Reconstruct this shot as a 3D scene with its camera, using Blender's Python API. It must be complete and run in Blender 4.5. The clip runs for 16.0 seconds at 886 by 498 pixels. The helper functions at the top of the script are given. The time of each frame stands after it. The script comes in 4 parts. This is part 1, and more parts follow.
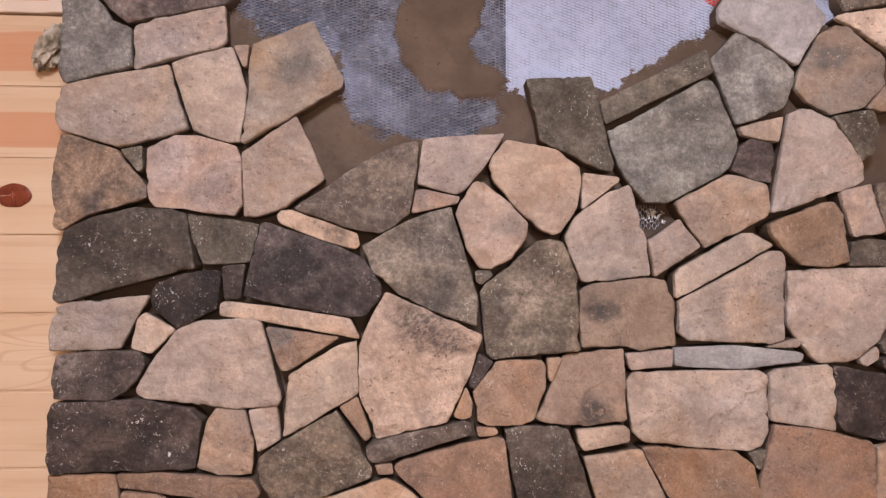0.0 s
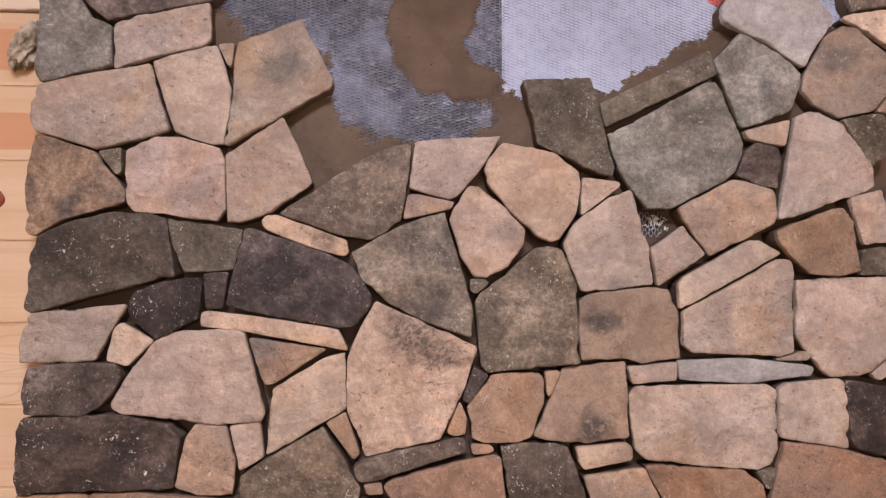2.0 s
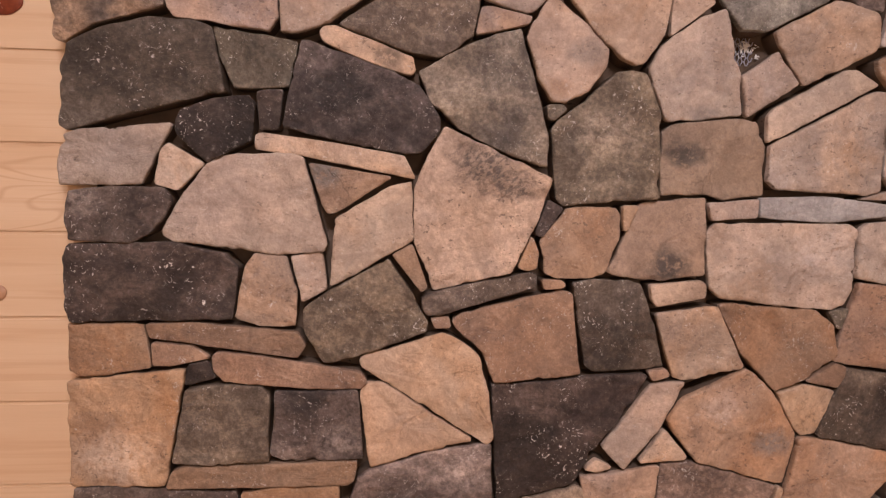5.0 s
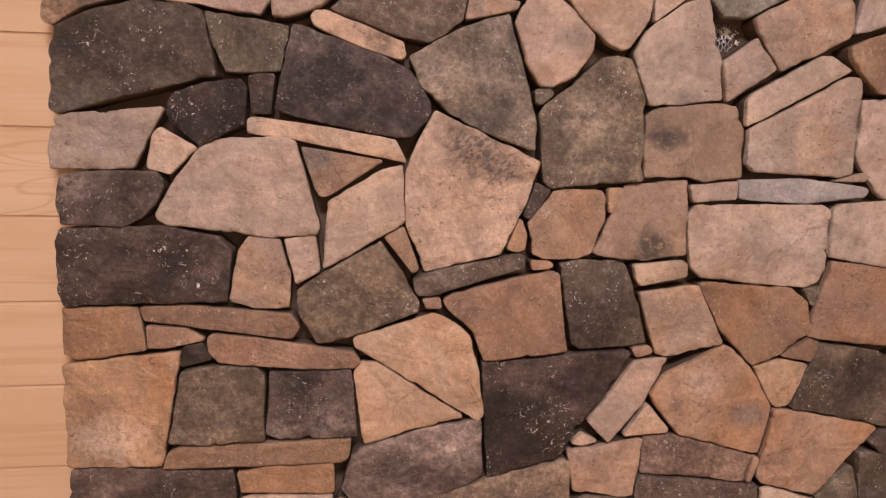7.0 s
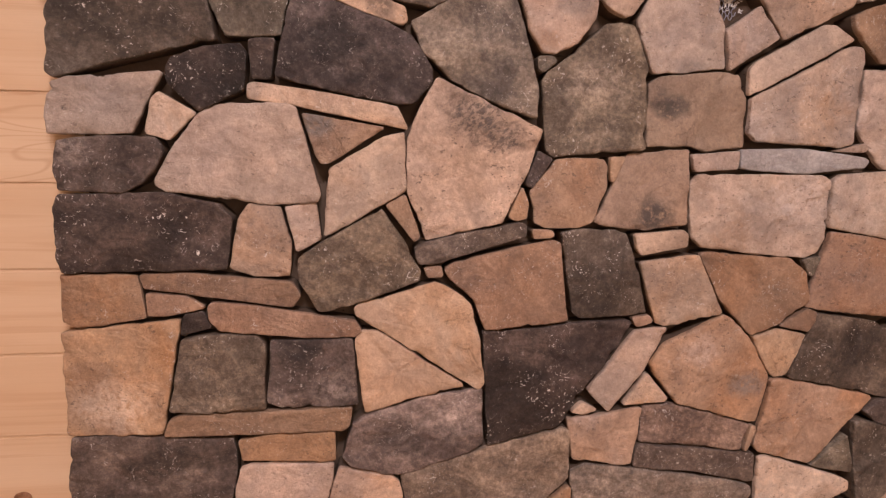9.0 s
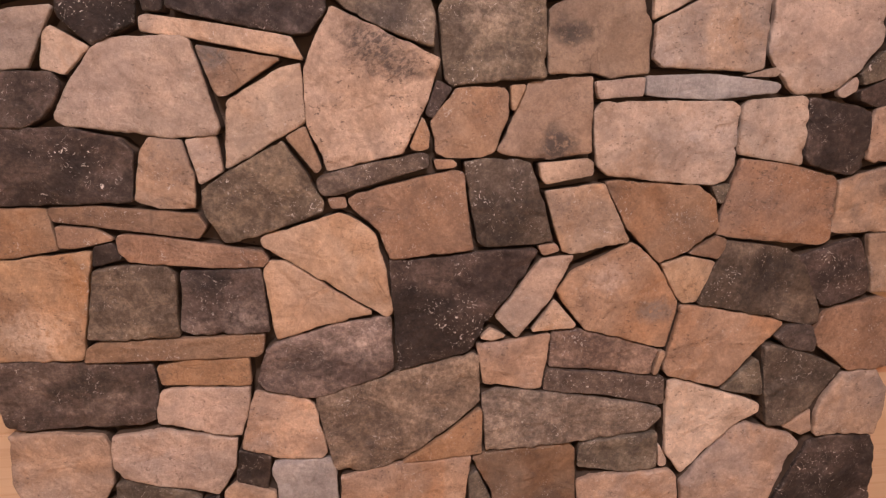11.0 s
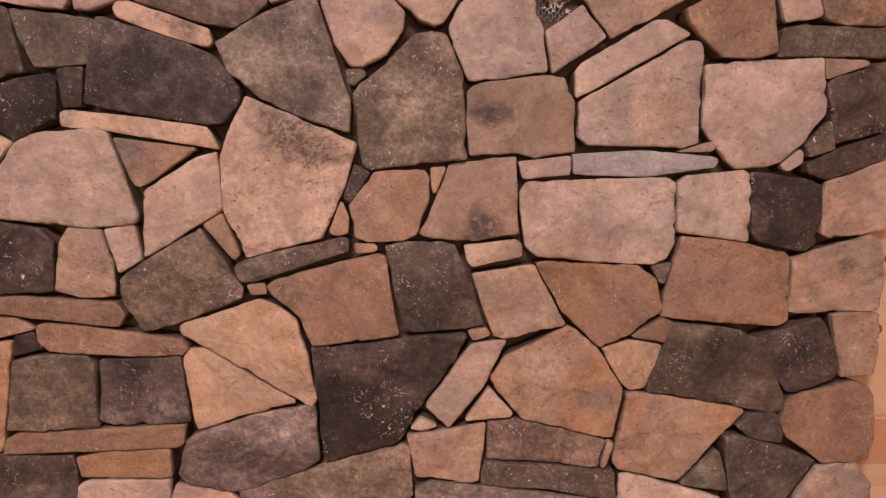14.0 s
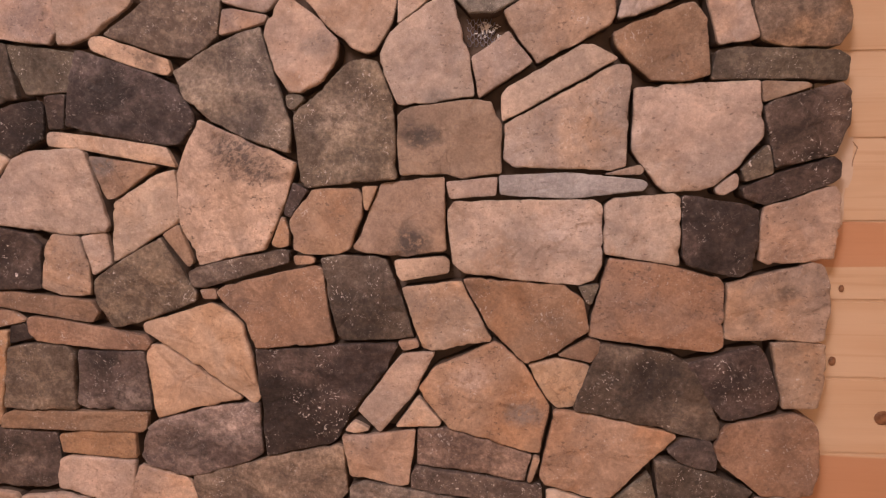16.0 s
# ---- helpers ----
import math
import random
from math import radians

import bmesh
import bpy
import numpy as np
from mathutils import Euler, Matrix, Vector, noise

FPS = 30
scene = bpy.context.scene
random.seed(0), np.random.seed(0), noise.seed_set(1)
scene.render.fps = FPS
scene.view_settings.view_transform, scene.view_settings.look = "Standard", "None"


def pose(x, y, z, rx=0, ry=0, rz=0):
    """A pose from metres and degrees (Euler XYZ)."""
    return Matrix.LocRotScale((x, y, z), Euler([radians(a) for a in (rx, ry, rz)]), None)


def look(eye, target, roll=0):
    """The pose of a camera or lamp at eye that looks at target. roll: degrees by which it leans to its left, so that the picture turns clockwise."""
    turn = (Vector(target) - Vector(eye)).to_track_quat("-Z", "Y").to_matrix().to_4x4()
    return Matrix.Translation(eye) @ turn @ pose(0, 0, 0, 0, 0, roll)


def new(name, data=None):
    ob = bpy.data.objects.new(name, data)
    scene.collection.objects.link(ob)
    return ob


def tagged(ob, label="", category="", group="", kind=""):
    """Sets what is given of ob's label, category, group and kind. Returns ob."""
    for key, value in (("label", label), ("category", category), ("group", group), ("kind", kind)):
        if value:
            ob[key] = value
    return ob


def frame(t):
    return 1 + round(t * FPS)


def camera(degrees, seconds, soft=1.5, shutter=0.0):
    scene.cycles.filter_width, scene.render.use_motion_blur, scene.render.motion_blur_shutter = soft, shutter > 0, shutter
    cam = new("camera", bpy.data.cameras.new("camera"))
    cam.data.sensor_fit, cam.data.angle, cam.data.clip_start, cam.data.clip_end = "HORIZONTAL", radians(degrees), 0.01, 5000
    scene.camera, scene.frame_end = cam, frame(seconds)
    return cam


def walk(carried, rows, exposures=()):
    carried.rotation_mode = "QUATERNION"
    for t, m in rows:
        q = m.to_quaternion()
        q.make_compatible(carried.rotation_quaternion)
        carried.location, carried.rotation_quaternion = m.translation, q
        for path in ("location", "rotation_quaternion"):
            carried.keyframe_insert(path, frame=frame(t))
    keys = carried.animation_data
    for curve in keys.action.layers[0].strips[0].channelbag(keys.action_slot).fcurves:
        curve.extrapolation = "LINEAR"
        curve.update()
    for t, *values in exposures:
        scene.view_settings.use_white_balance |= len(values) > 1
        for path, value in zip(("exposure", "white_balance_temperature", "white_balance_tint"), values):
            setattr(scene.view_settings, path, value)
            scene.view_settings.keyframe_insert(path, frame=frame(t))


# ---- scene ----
cam = camera(71.9, 16.0, soft=1.3, shutter=0.15)
PATH = [
    (0, (-0.059, 0.029, 1.399), (0.057, 2.023, 1.497), 0.0),
    (0.5, (-0.06, 0.033, 1.425), (0.056, 2.022, 1.595), 0.2),
    (1, (-0.058, 0.043, 1.42), (0.06, 2.03, 1.611), 0.2),
    (1.5, (-0.055, 0.062, 1.409), (0.064, 2.05, 1.59), 0.2),
    (2, (-0.049, 0.076, 1.393), (0.075, 2.067, 1.532), 0.1),
    (2.5, (-0.044, 0.084, 1.369), (0.082, 2.079, 1.445), -0.0),
    (3, (-0.052, 0.086, 1.351), (0.068, 2.083, 1.365), 0.0),
    (3.5, (-0.087, 0.096, 1.326), (0.035, 2.092, 1.3), 0.4),
    (4, (-0.135, 0.117, 1.322), (0.009, 2.112, 1.278), 0.6),
    (4.5, (-0.175, 0.142, 1.3), (-0.039, 2.133, 1.173), 1.0),
    (5, (-0.176, 0.155, 1.282), (0.0, 2.139, 1.094), 1.0),
    (5.2, (-0.172, 0.152, 1.283), (0.015, 2.132, 1.073), 1.1),
    (7.5, (-0.206, 0.136, 1.279), (0.047, 2.106, 1.04), 0.8),
    (8, (-0.214, 0.136, 1.279), (0.045, 2.103, 1.032), 0.9),
    (8.5, (-0.215, 0.14, 1.265), (0.045, 2.105, 0.999), 0.9),
    (9, (-0.208, 0.138, 1.253), (0.058, 2.1, 0.97), 1.0),
    (9.5, (-0.185, 0.129, 1.247), (0.085, 2.084, 0.922), 0.9),
    (10, (-0.139, 0.12, 1.231), (0.133, 2.063, 0.843), 0.9),
    (10.2, (-0.117, 0.116, 1.227), (0.15, 2.053, 0.807), 0.8),
    (12.3, (0.027, 0.066, 1.237), (0.134, 2.011, 0.784), -0.9),
    (12.5, (0.024, 0.069, 1.254), (0.12, 2.029, 0.866), -1.0),
    (13, (0.05, 0.071, 1.288), (0.133, 2.049, 1.001), -0.9),
    (13.5, (0.093, 0.088, 1.275), (0.163, 2.069, 1.009), -1.2),
    (14, (0.152, 0.116, 1.262), (0.242, 2.097, 1.003), -1.3),
    (14.5, (0.236, 0.152, 1.246), (0.299, 2.135, 0.996), -0.7),
    (15, (0.293, 0.172, 1.25), (0.25, 2.154, 0.991), -0.5),
    (15.5, (0.339, 0.156, 1.268), (0.236, 2.136, 1.005), -0.4),
    (16, (0.404, 0.077, 1.289), (0.213, 2.051, 1.035), -0.6),
]
LAMP, FILL = 92.0, 21.0
EXPOSURES = [(0.0, -0.03, 5760, 18), (3.5, -0.06, 5970, 20), (4.5, -0.10, 6140, 22), (5.0, -0.26, 6520, 26), (7.5, -0.25, 6700, 28), (9.5, -0.25, 6800, 31), (12.5, -0.35, 6940, 37), (13.0, -0.48, 6940, 40), (14.0, -0.34, 6940, 38), (15.0, -0.24, 6960, 32), (15.5, -0.18, 6960, 31), (16.0, -0.29, 6960, 34)]
walk(cam, [(t, look(eye, target, roll)) for t, eye, target, roll in PATH], EXPOSURES)

# ---- light ----
world = bpy.data.worlds.new("world")
world.use_nodes = True
scene.world = world
world.node_tree.nodes["Background"].inputs[0].default_value = (0.6, 0.7, 0.9, 1)
world.node_tree.nodes["Background"].inputs[1].default_value = 0.02


def area_lamp(name, at, target, w, h, watts, colour):
    data = bpy.data.lights.new(name, "AREA")
    data.shape, data.size, data.size_y, data.energy, data.color = "RECTANGLE", w, h, watts, colour
    ob = new(name, data)
    ob.matrix_world = look(at, target)
    return ob


area_lamp("ceiling_lamp_light", (-0.15, -0.50, 2.49), (-0.15, -0.40, 0.0), 0.6, 0.6, LAMP, (1.0, 0.955, 0.92))
# added warm fill from behind the camera, no known source; warms the lower wall
area_lamp("warm_fill_light", (0.5, -2.515, 1.55), (0.5, 1.0, 1.55), 1.16, 1.06, FILL, (1.0, 0.80, 0.59))

# ---- materials ----


def nodes_of(name, rough=0.85, spec=0.3):
    m = bpy.data.materials.new(name)
    m.use_nodes = True
    nt = m.node_tree
    b = nt.nodes["Principled BSDF"]
    b.inputs["Roughness"].default_value = rough
    b.inputs["Specular IOR Level"].default_value = spec
    return m, nt, b


class Net:
    """Short forms for the node kinds that the materials use."""

    def __init__(self, nt):
        self.nt = nt

    def node(self, kind, **inputs):
        n = self.nt.nodes.new(kind)
        for key, value in inputs.items():
            self.put(n.inputs[key.replace("_", " ")], value)
        return n

    def put(self, socket, value):
        if isinstance(value, bpy.types.NodeSocket):
            self.nt.links.new(value, socket)
        else:
            socket.default_value = value

    def noise(self, vec, scale, detail=4.0, rough=0.55, distort=0.0):
        return self.node("ShaderNodeTexNoise", Vector=vec, Scale=scale, Detail=detail, Roughness=rough, Distortion=distort).outputs["Fac"]

    def step(self, value, lo, hi):
        n = self.node("ShaderNodeMapRange", Value=value)
        for i, v in ((1, lo), (2, hi), (3, 0.0), (4, 1.0)):
            n.inputs[i].default_value = v
        n.interpolation_type = "SMOOTHSTEP"
        return n.outputs[0]

    def math(self, op, a, b=0.0):
        n = self.nt.nodes.new("ShaderNodeMath")
        n.operation = op
        self.put(n.inputs[0], a)
        self.put(n.inputs[1], b)
        return n.outputs[0]

    def vec(self, op, a, b):
        n = self.nt.nodes.new("ShaderNodeVectorMath")
        n.operation = op
        self.put(n.inputs[0], a)
        self.put(n.inputs[1], b)
        return n.outputs[0]

    def mix(self, fac, a, b, blend="MIX"):
        n = self.nt.nodes.new("ShaderNodeMix")
        n.data_type, n.blend_type = "RGBA", blend
        self.put(n.inputs[0], fac)
        self.put(n.inputs[6], a)
        self.put(n.inputs[7], b)
        return n.outputs[2]

    def bump(self, height, strength, distance, normal=None):
        n = self.node("ShaderNodeBump", Height=height, Strength=strength, Distance=distance)
        if normal is not None:
            self.nt.links.new(normal, n.inputs["Normal"])
        return n.outputs[0]

    def coords(self):
        """Object coordinates, shifted at random from piece to piece."""
        tc = self.nt.nodes.new("ShaderNodeTexCoord").outputs["Object"]
        rnd = self.nt.nodes.new("ShaderNodeObjectInfo").outputs["Random"]
        n = self.nt.nodes.new("ShaderNodeVectorMath")
        n.operation = "SCALE"
        n.inputs[0].default_value = (17.0, 29.0, 41.0)
        self.nt.links.new(rnd, n.inputs["Scale"])
        return tc, self.vec("ADD", tc, n.outputs[0]), rnd


def rgb(*c):
    return (*c, 1.0)


def stone_material(name, base, alt, stain, alt_at=0.5, stain_at=0.6, stain_by=0.65, fleck=0.0, pits=0.0, spots=(), ticks=0.0, vein=0.3, rough=0.82, grain=0.34, relief=1.0, hue=0.20, clouds=0.55, rust=0.0, streak=0.0, speckle=0.2, wear=0.5):
    """Split field stone: base and alt colour in broad clouds, stains, veins, grain at three scales, white flecks and pits.
    spots: x, z, radius, strength and colour of weathered patches on the face; ticks breaks them into slanting dashes."""
    m, nt, b = nodes_of(name, rough, 0.35)
    k = Net(nt)
    raw, p, rnd = k.coords()
    broad = k.noise(p, 8.0, 3.0, 0.5, 0.6)
    wash = k.noise(p, 22.0, 8.0, 0.66, 0.4)
    grit = k.noise(p, 95.0, 6.0, 0.7)
    fine = k.noise(p, 330.0, 3.0, 0.7)
    patch = k.noise(k.vec("ADD", p, (5.3, 1.7, 8.1)), 12.0, 7.0, 0.64, 0.9)
    col = k.mix(k.step(broad, alt_at - 0.12, alt_at + 0.12), base, alt)
    col = k.mix(k.math("MULTIPLY", k.step(patch, stain_at - 0.08, stain_at + 0.12), stain_by), col, stain)
    if rust:
        iron = k.noise(k.vec("ADD", p, (8.8, 4.6, 1.2)), 9.0, 5.0, 0.6, 0.8)
        col = k.mix(k.math("MULTIPLY", k.step(iron, 0.54, 0.70), rust), col, rgb(0.45, 0.285, 0.175))
    for sx, sz, radius, by, tint in spots:
        n = nt.nodes.new("ShaderNodeVectorMath")
        n.operation = "LENGTH"
        away = k.vec("SUBTRACT", raw, (sx, 0.0, sz))
        nt.links.new(k.vec("MULTIPLY", away, (1.0, 0.0, 1.35)), n.inputs[0])
        ragged = k.math("ADD", n.outputs["Value"], k.math("MULTIPLY", k.math("SUBTRACT", wash, 0.5), radius * 1.5))
        inside = k.math("SUBTRACT", 1.0, k.step(ragged, radius * 0.25, radius))
        if ticks:
            turned = k.node("ShaderNodeVectorRotate", Vector=raw, Angle=0.6)
            turned.rotation_type = "Y_AXIS"
            dash = k.noise(k.vec("MULTIPLY", turned.outputs[0], (1.0, 1.0, 1.9)), 88.0, 5.0, 0.7, 0.3)
            inside = k.math("MULTIPLY", inside, k.math("ADD", 1.0 - ticks, k.math("MULTIPLY", k.step(dash, 0.44, 0.56), ticks)))
        else:
            inside = k.math("MULTIPLY", inside, k.step(grit, 0.30, 0.52))
        col = k.mix(k.math("MULTIPLY", inside, by), col, tint)
    col = k.mix(grain * 0.75, col, k.mix(k.step(wash, 0.30, 0.70), rgb(0.58, 0.57, 0.57), rgb(1.30, 1.30, 1.30)), "MULTIPLY")
    col = k.mix(grain * 0.75, col, k.mix(k.step(grit, 0.36, 0.66), rgb(0.62, 0.61, 0.60), rgb(1.30, 1.30, 1.30)), "MULTIPLY")
    col = k.mix(0.13, col, k.mix(k.step(fine, 0.40, 0.62), rgb(0.60, 0.59, 0.58), rgb(1.36, 1.36, 1.36)), "MULTIPLY")
    value = k.math("ADD", 0.85, k.math("MULTIPLY", rnd, 0.26))
    shade = nt.nodes.new("ShaderNodeCombineColor")
    for i in range(3):
        nt.links.new(value, shade.inputs[i])
    col = k.mix(1.0, col, shade.outputs[0], "MULTIPLY")
    turn = k.math("FRACT", k.math("MULTIPLY", rnd, 7.31))
    col = k.mix(hue, col, k.mix(turn, rgb(1.06, 0.98, 0.74), rgb(0.97, 1.01, 1.16)), "MULTIPLY")
    deep = k.noise(k.vec("ADD", p, (7.2, 0.4, 2.8)), 11.0, 5.0, 0.6, 0.7)
    col = k.mix(clouds, col, k.mix(k.step(deep, 0.36, 0.64), rgb(0.66, 0.64, 0.64), rgb(1.26, 1.25, 1.22)), "MULTIPLY")
    cloud = k.noise(k.vec("ADD", p, (3.9, 6.1, 0.7)), 6.5, 2.0, 0.5)
    col = k.mix(hue, col, k.mix(k.step(cloud, 0.36, 0.64), rgb(1.16, 1.06, 0.90), rgb(0.86, 0.90, 0.95)), "MULTIPLY")
    if streak:
        bands = k.noise(k.vec("MULTIPLY", k.vec("ADD", p, (6.1, 2.7, 5.9)), (1.0, 1.0, 1.9)), 17.0, 6.0, 0.68, 0.8)
        col = k.mix(streak, col, k.mix(k.step(bands, 0.41, 0.59), rgb(0.36, 0.35, 0.36), rgb(1.62, 1.60, 1.54)), "MULTIPLY")
    speck = k.noise(k.vec("ADD", p, (4.1, 8.3, 2.6)), 170.0, 3.0, 0.75, 0.3)
    col = k.mix(speckle, col, k.mix(k.step(speck, 0.38, 0.62), rgb(0.50, 0.49, 0.48), rgb(1.55, 1.54, 1.50)), "MULTIPLY")
    seam = k.math("ABSOLUTE", k.math("SUBTRACT", k.noise(k.vec("ADD", p, (9.7, 2.1, 4.4)), 6.5, 4.0, 0.55, 1.2), 0.5))
    line = k.math("SUBTRACT", 1.0, k.step(seam, 0.0012, 0.0065))
    line = k.math("MULTIPLY", line, k.step(patch, 0.47, 0.6))
    col = k.mix(k.math("MULTIPLY", line, vein), col, rgb(0.13, 0.095, 0.075))
    col = k.mix(1.0, col, nt.nodes.new("ShaderNodeObjectInfo").outputs["Color"], "MULTIPLY")
    if pits:
        holes = k.noise(k.vec("MULTIPLY", p, (1.0, 1.0, 1.5)), 120.0, 2.0, 0.6)
        holes = k.math("MULTIPLY", k.step(holes, 0.62, 0.68), k.step(patch, 0.42, 0.56))
        col = k.mix(k.math("MULTIPLY", holes, pits), col, rgb(0.10, 0.075, 0.06))
    if fleck:
        chalky = k.noise(k.vec("ADD", p, (1.9, 3.1, 7.7)), 98.0, 4.0, 0.64, 2.2)
        crust = k.noise(k.vec("ADD", p, (2.2, 9.1, 3.3)), 15.0, 3.0, 0.6)
        white = k.math("MULTIPLY", k.step(chalky, 0.612, 0.655), k.step(crust, 0.44, 0.62))
        dust = k.math("MULTIPLY", k.step(grit, 0.60, 0.70), 0.16)
        col = k.mix(k.math("MULTIPLY", k.math("MAXIMUM", white, dust), fleck), col, rgb(0.64, 0.61, 0.57))
    crest = nt.nodes.new("ShaderNodeNewGeometry").outputs["Pointiness"]
    worn = k.math("MULTIPLY", k.step(crest, 0.525, 0.60), k.step(grit, 0.44, 0.58))
    col = k.mix(k.math("MULTIPLY", worn, wear), col, k.mix(0.62, col, rgb(0.62, 0.56, 0.50)))
    nt.links.new(col, b.inputs["Base Color"])
    nt.links.new(k.math("ADD", rough - 0.16, k.math("MULTIPLY", grit, 0.30)), b.inputs["Roughness"])
    chisel = k.noise(k.vec("MULTIPLY", p, (1.0, 1.0, 1.15)), 21.0, 6.0, 0.56, 0.6)
    n1 = k.bump(chisel, 0.7 * relief, 0.014)
    n2 = k.bump(grit, 0.5, 0.0046, n1)
    n3 = k.bump(line, 0.5 * min(1.0, vein * 3), -0.0020, n2)
    nt.links.new(k.bump(fine, 0.4, 0.0011, n3), b.inputs["Normal"])
    return m


SOOT, COAL, GREYED, CHALK, IRON = rgb(0.085, 0.074, 0.068), rgb(0.034, 0.030, 0.029), rgb(0.20, 0.185, 0.175), rgb(0.60, 0.53, 0.49), rgb(0.40, 0.235, 0.13)
RECIPE = {
    "tan": dict(name="tan_stone", base=rgb(0.490, 0.361, 0.273), alt=rgb(0.430, 0.348, 0.294), stain=rgb(0.310, 0.263, 0.240), fleck=0.6, pits=0.55, stain_at=0.58, stain_by=0.6, rust=0.5, clouds=0.46, streak=0.12, vein=0.16, hue=0.26, speckle=0.12),
    "pale": dict(name="pale_stone", base=rgb(0.550, 0.436, 0.360), alt=rgb(0.500, 0.412, 0.350), stain=rgb(0.420, 0.308, 0.237), fleck=0.4, pits=0.5, rust=0.36, clouds=0.42, streak=0.12, vein=0.16, hue=0.26, speckle=0.09),
    "ochre": dict(name="ochre_stone", base=rgb(0.429, 0.268, 0.167), alt=rgb(0.414, 0.295, 0.212), stain=rgb(0.273, 0.200, 0.160), fleck=0.55, pits=0.6, rust=0.5, clouds=0.52, hue=0.26, speckle=0.15),
    "brown": dict(name="brown_stone", base=rgb(0.379, 0.253, 0.178), alt=rgb(0.348, 0.243, 0.180), stain=rgb(0.222, 0.168, 0.140), fleck=0.6, pits=0.5, grain=0.45, clouds=0.55, hue=0.24, speckle=0.16),
    "cream": dict(name="cream_stone", base=rgb(0.520, 0.394, 0.284), alt=rgb(0.480, 0.384, 0.293), stain=rgb(0.460, 0.313, 0.196), stain_at=0.56, pits=0.35, hue=0.26, clouds=0.4, speckle=0.07),
    "grey": dict(name="grey_green_stone", base=rgb(0.144, 0.125, 0.101), alt=rgb(0.205, 0.180, 0.148), stain=rgb(0.098, 0.085, 0.073), fleck=0.9, grain=0.75, vein=0.15, hue=0.15, streak=0.20, speckle=0.30, clouds=0.7),
    "silver": dict(name="silver_grey_stone", base=rgb(0.250, 0.232, 0.207), alt=rgb(0.300, 0.281, 0.253), stain=rgb(0.165, 0.150, 0.135), fleck=0.6, grain=0.6, vein=0.15, hue=0.1, streak=0.25, speckle=0.30),
    "olive": dict(name="dark_olive_stone", base=rgb(0.101, 0.082, 0.066), alt=rgb(0.173, 0.144, 0.118), stain=rgb(0.051, 0.045, 0.040), fleck=0.9, grain=0.75, vein=0.1, hue=0.15, streak=0.20, speckle=0.30),
    "mottled": dict(name="mottled_stone", base=rgb(0.256, 0.211, 0.165), alt=rgb(0.197, 0.164, 0.132), stain=rgb(0.107, 0.094, 0.084), alt_at=0.50, stain_at=0.62, fleck=0.75, grain=0.85, vein=0.2, hue=0.15, streak=0.26, speckle=0.30, clouds=0.75),
    "dark": dict(name="charcoal_stone", base=rgb(0.045, 0.036, 0.033), alt=rgb(0.096, 0.075, 0.068), stain=rgb(0.028, 0.023, 0.021), fleck=1.0, grain=0.75, vein=0.1, hue=0.15, streak=0.32, speckle=0.30, clouds=0.8),
    "slate": dict(name="slate_stone", base=rgb(0.133, 0.107, 0.099), alt=rgb(0.184, 0.149, 0.135), stain=rgb(0.076, 0.064, 0.059), fleck=0.6, grain=0.8, stain_at=0.56, vein=0.2, hue=0.15, streak=0.32, speckle=0.30, clouds=0.8),
    "ash": dict(name="ash_stone", base=rgb(0.430, 0.405, 0.397), alt=rgb(0.390, 0.370, 0.360), stain=rgb(0.300, 0.280, 0.268), fleck=0.3, vein=0.2, hue=0.08, streak=0.12, speckle=0.12, clouds=0.4),
    "rusty": dict(name="rusty_stone", base=rgb(0.22, 0.178, 0.148), alt=rgb(0.38, 0.272, 0.192), stain=rgb(0.10, 0.086, 0.08), alt_at=0.54, stain_at=0.56, fleck=0.4, grain=0.75, streak=0.20, hue=0.26, speckle=0.30),
    "pitted": dict(name="pitted_stone", base=rgb(0.510, 0.404, 0.317), alt=rgb(0.480, 0.369, 0.279), stain=rgb(0.440, 0.318, 0.225), pits=0.75, spots=[(0.016, 0.072, 0.066, 0.9, SOOT), (0.055, 0.040, 0.055, 0.85, SOOT)], ticks=0.45, grain=0.6, vein=0.0, relief=1.3, hue=0.24, speckle=0.1, clouds=0.4),
    "spotted": dict(name="spotted_stone", base=rgb(0.424, 0.305, 0.225), alt=rgb(0.404, 0.300, 0.230), stain=rgb(0.283, 0.210, 0.167), pits=0.35, spots=[(-0.045, 0.004, 0.048, 0.9, SOOT)], speckle=0.12, clouds=0.45),
    "smudged": dict(name="smudged_stone", base=rgb(0.444, 0.305, 0.212), alt=rgb(0.434, 0.310, 0.228), stain=rgb(0.303, 0.215, 0.158), pits=0.35, spots=[(0.006, -0.034, 0.056, 0.9, SOOT)], speckle=0.12, clouds=0.45),
}
STONE = {kind: stone_material(**recipe) for kind, recipe in RECIPE.items()}
LABEL = {
    "tan": "tan sandstone", "pale": "pale buff sandstone", "ochre": "ochre sandstone", "brown": "brown sandstone", "cream": "cream limestone",
    "silver": "silver-grey stone with pale flecks", "olive": "dark olive-grey stone with white flecks", "grey": "grey-green stone with white flecks", "mottled": "mottled grey-green stone", "dark": "charcoal stone with white flecks",
    "slate": "slate-grey stone", "ash": "ash-grey stone", "rusty": "rust-stained brown stone", "pitted": "pale stone with a pitted dark patch",
    "spotted": "ochre stone with a dark spot", "smudged": "ochre stone with a dark smudge",
}


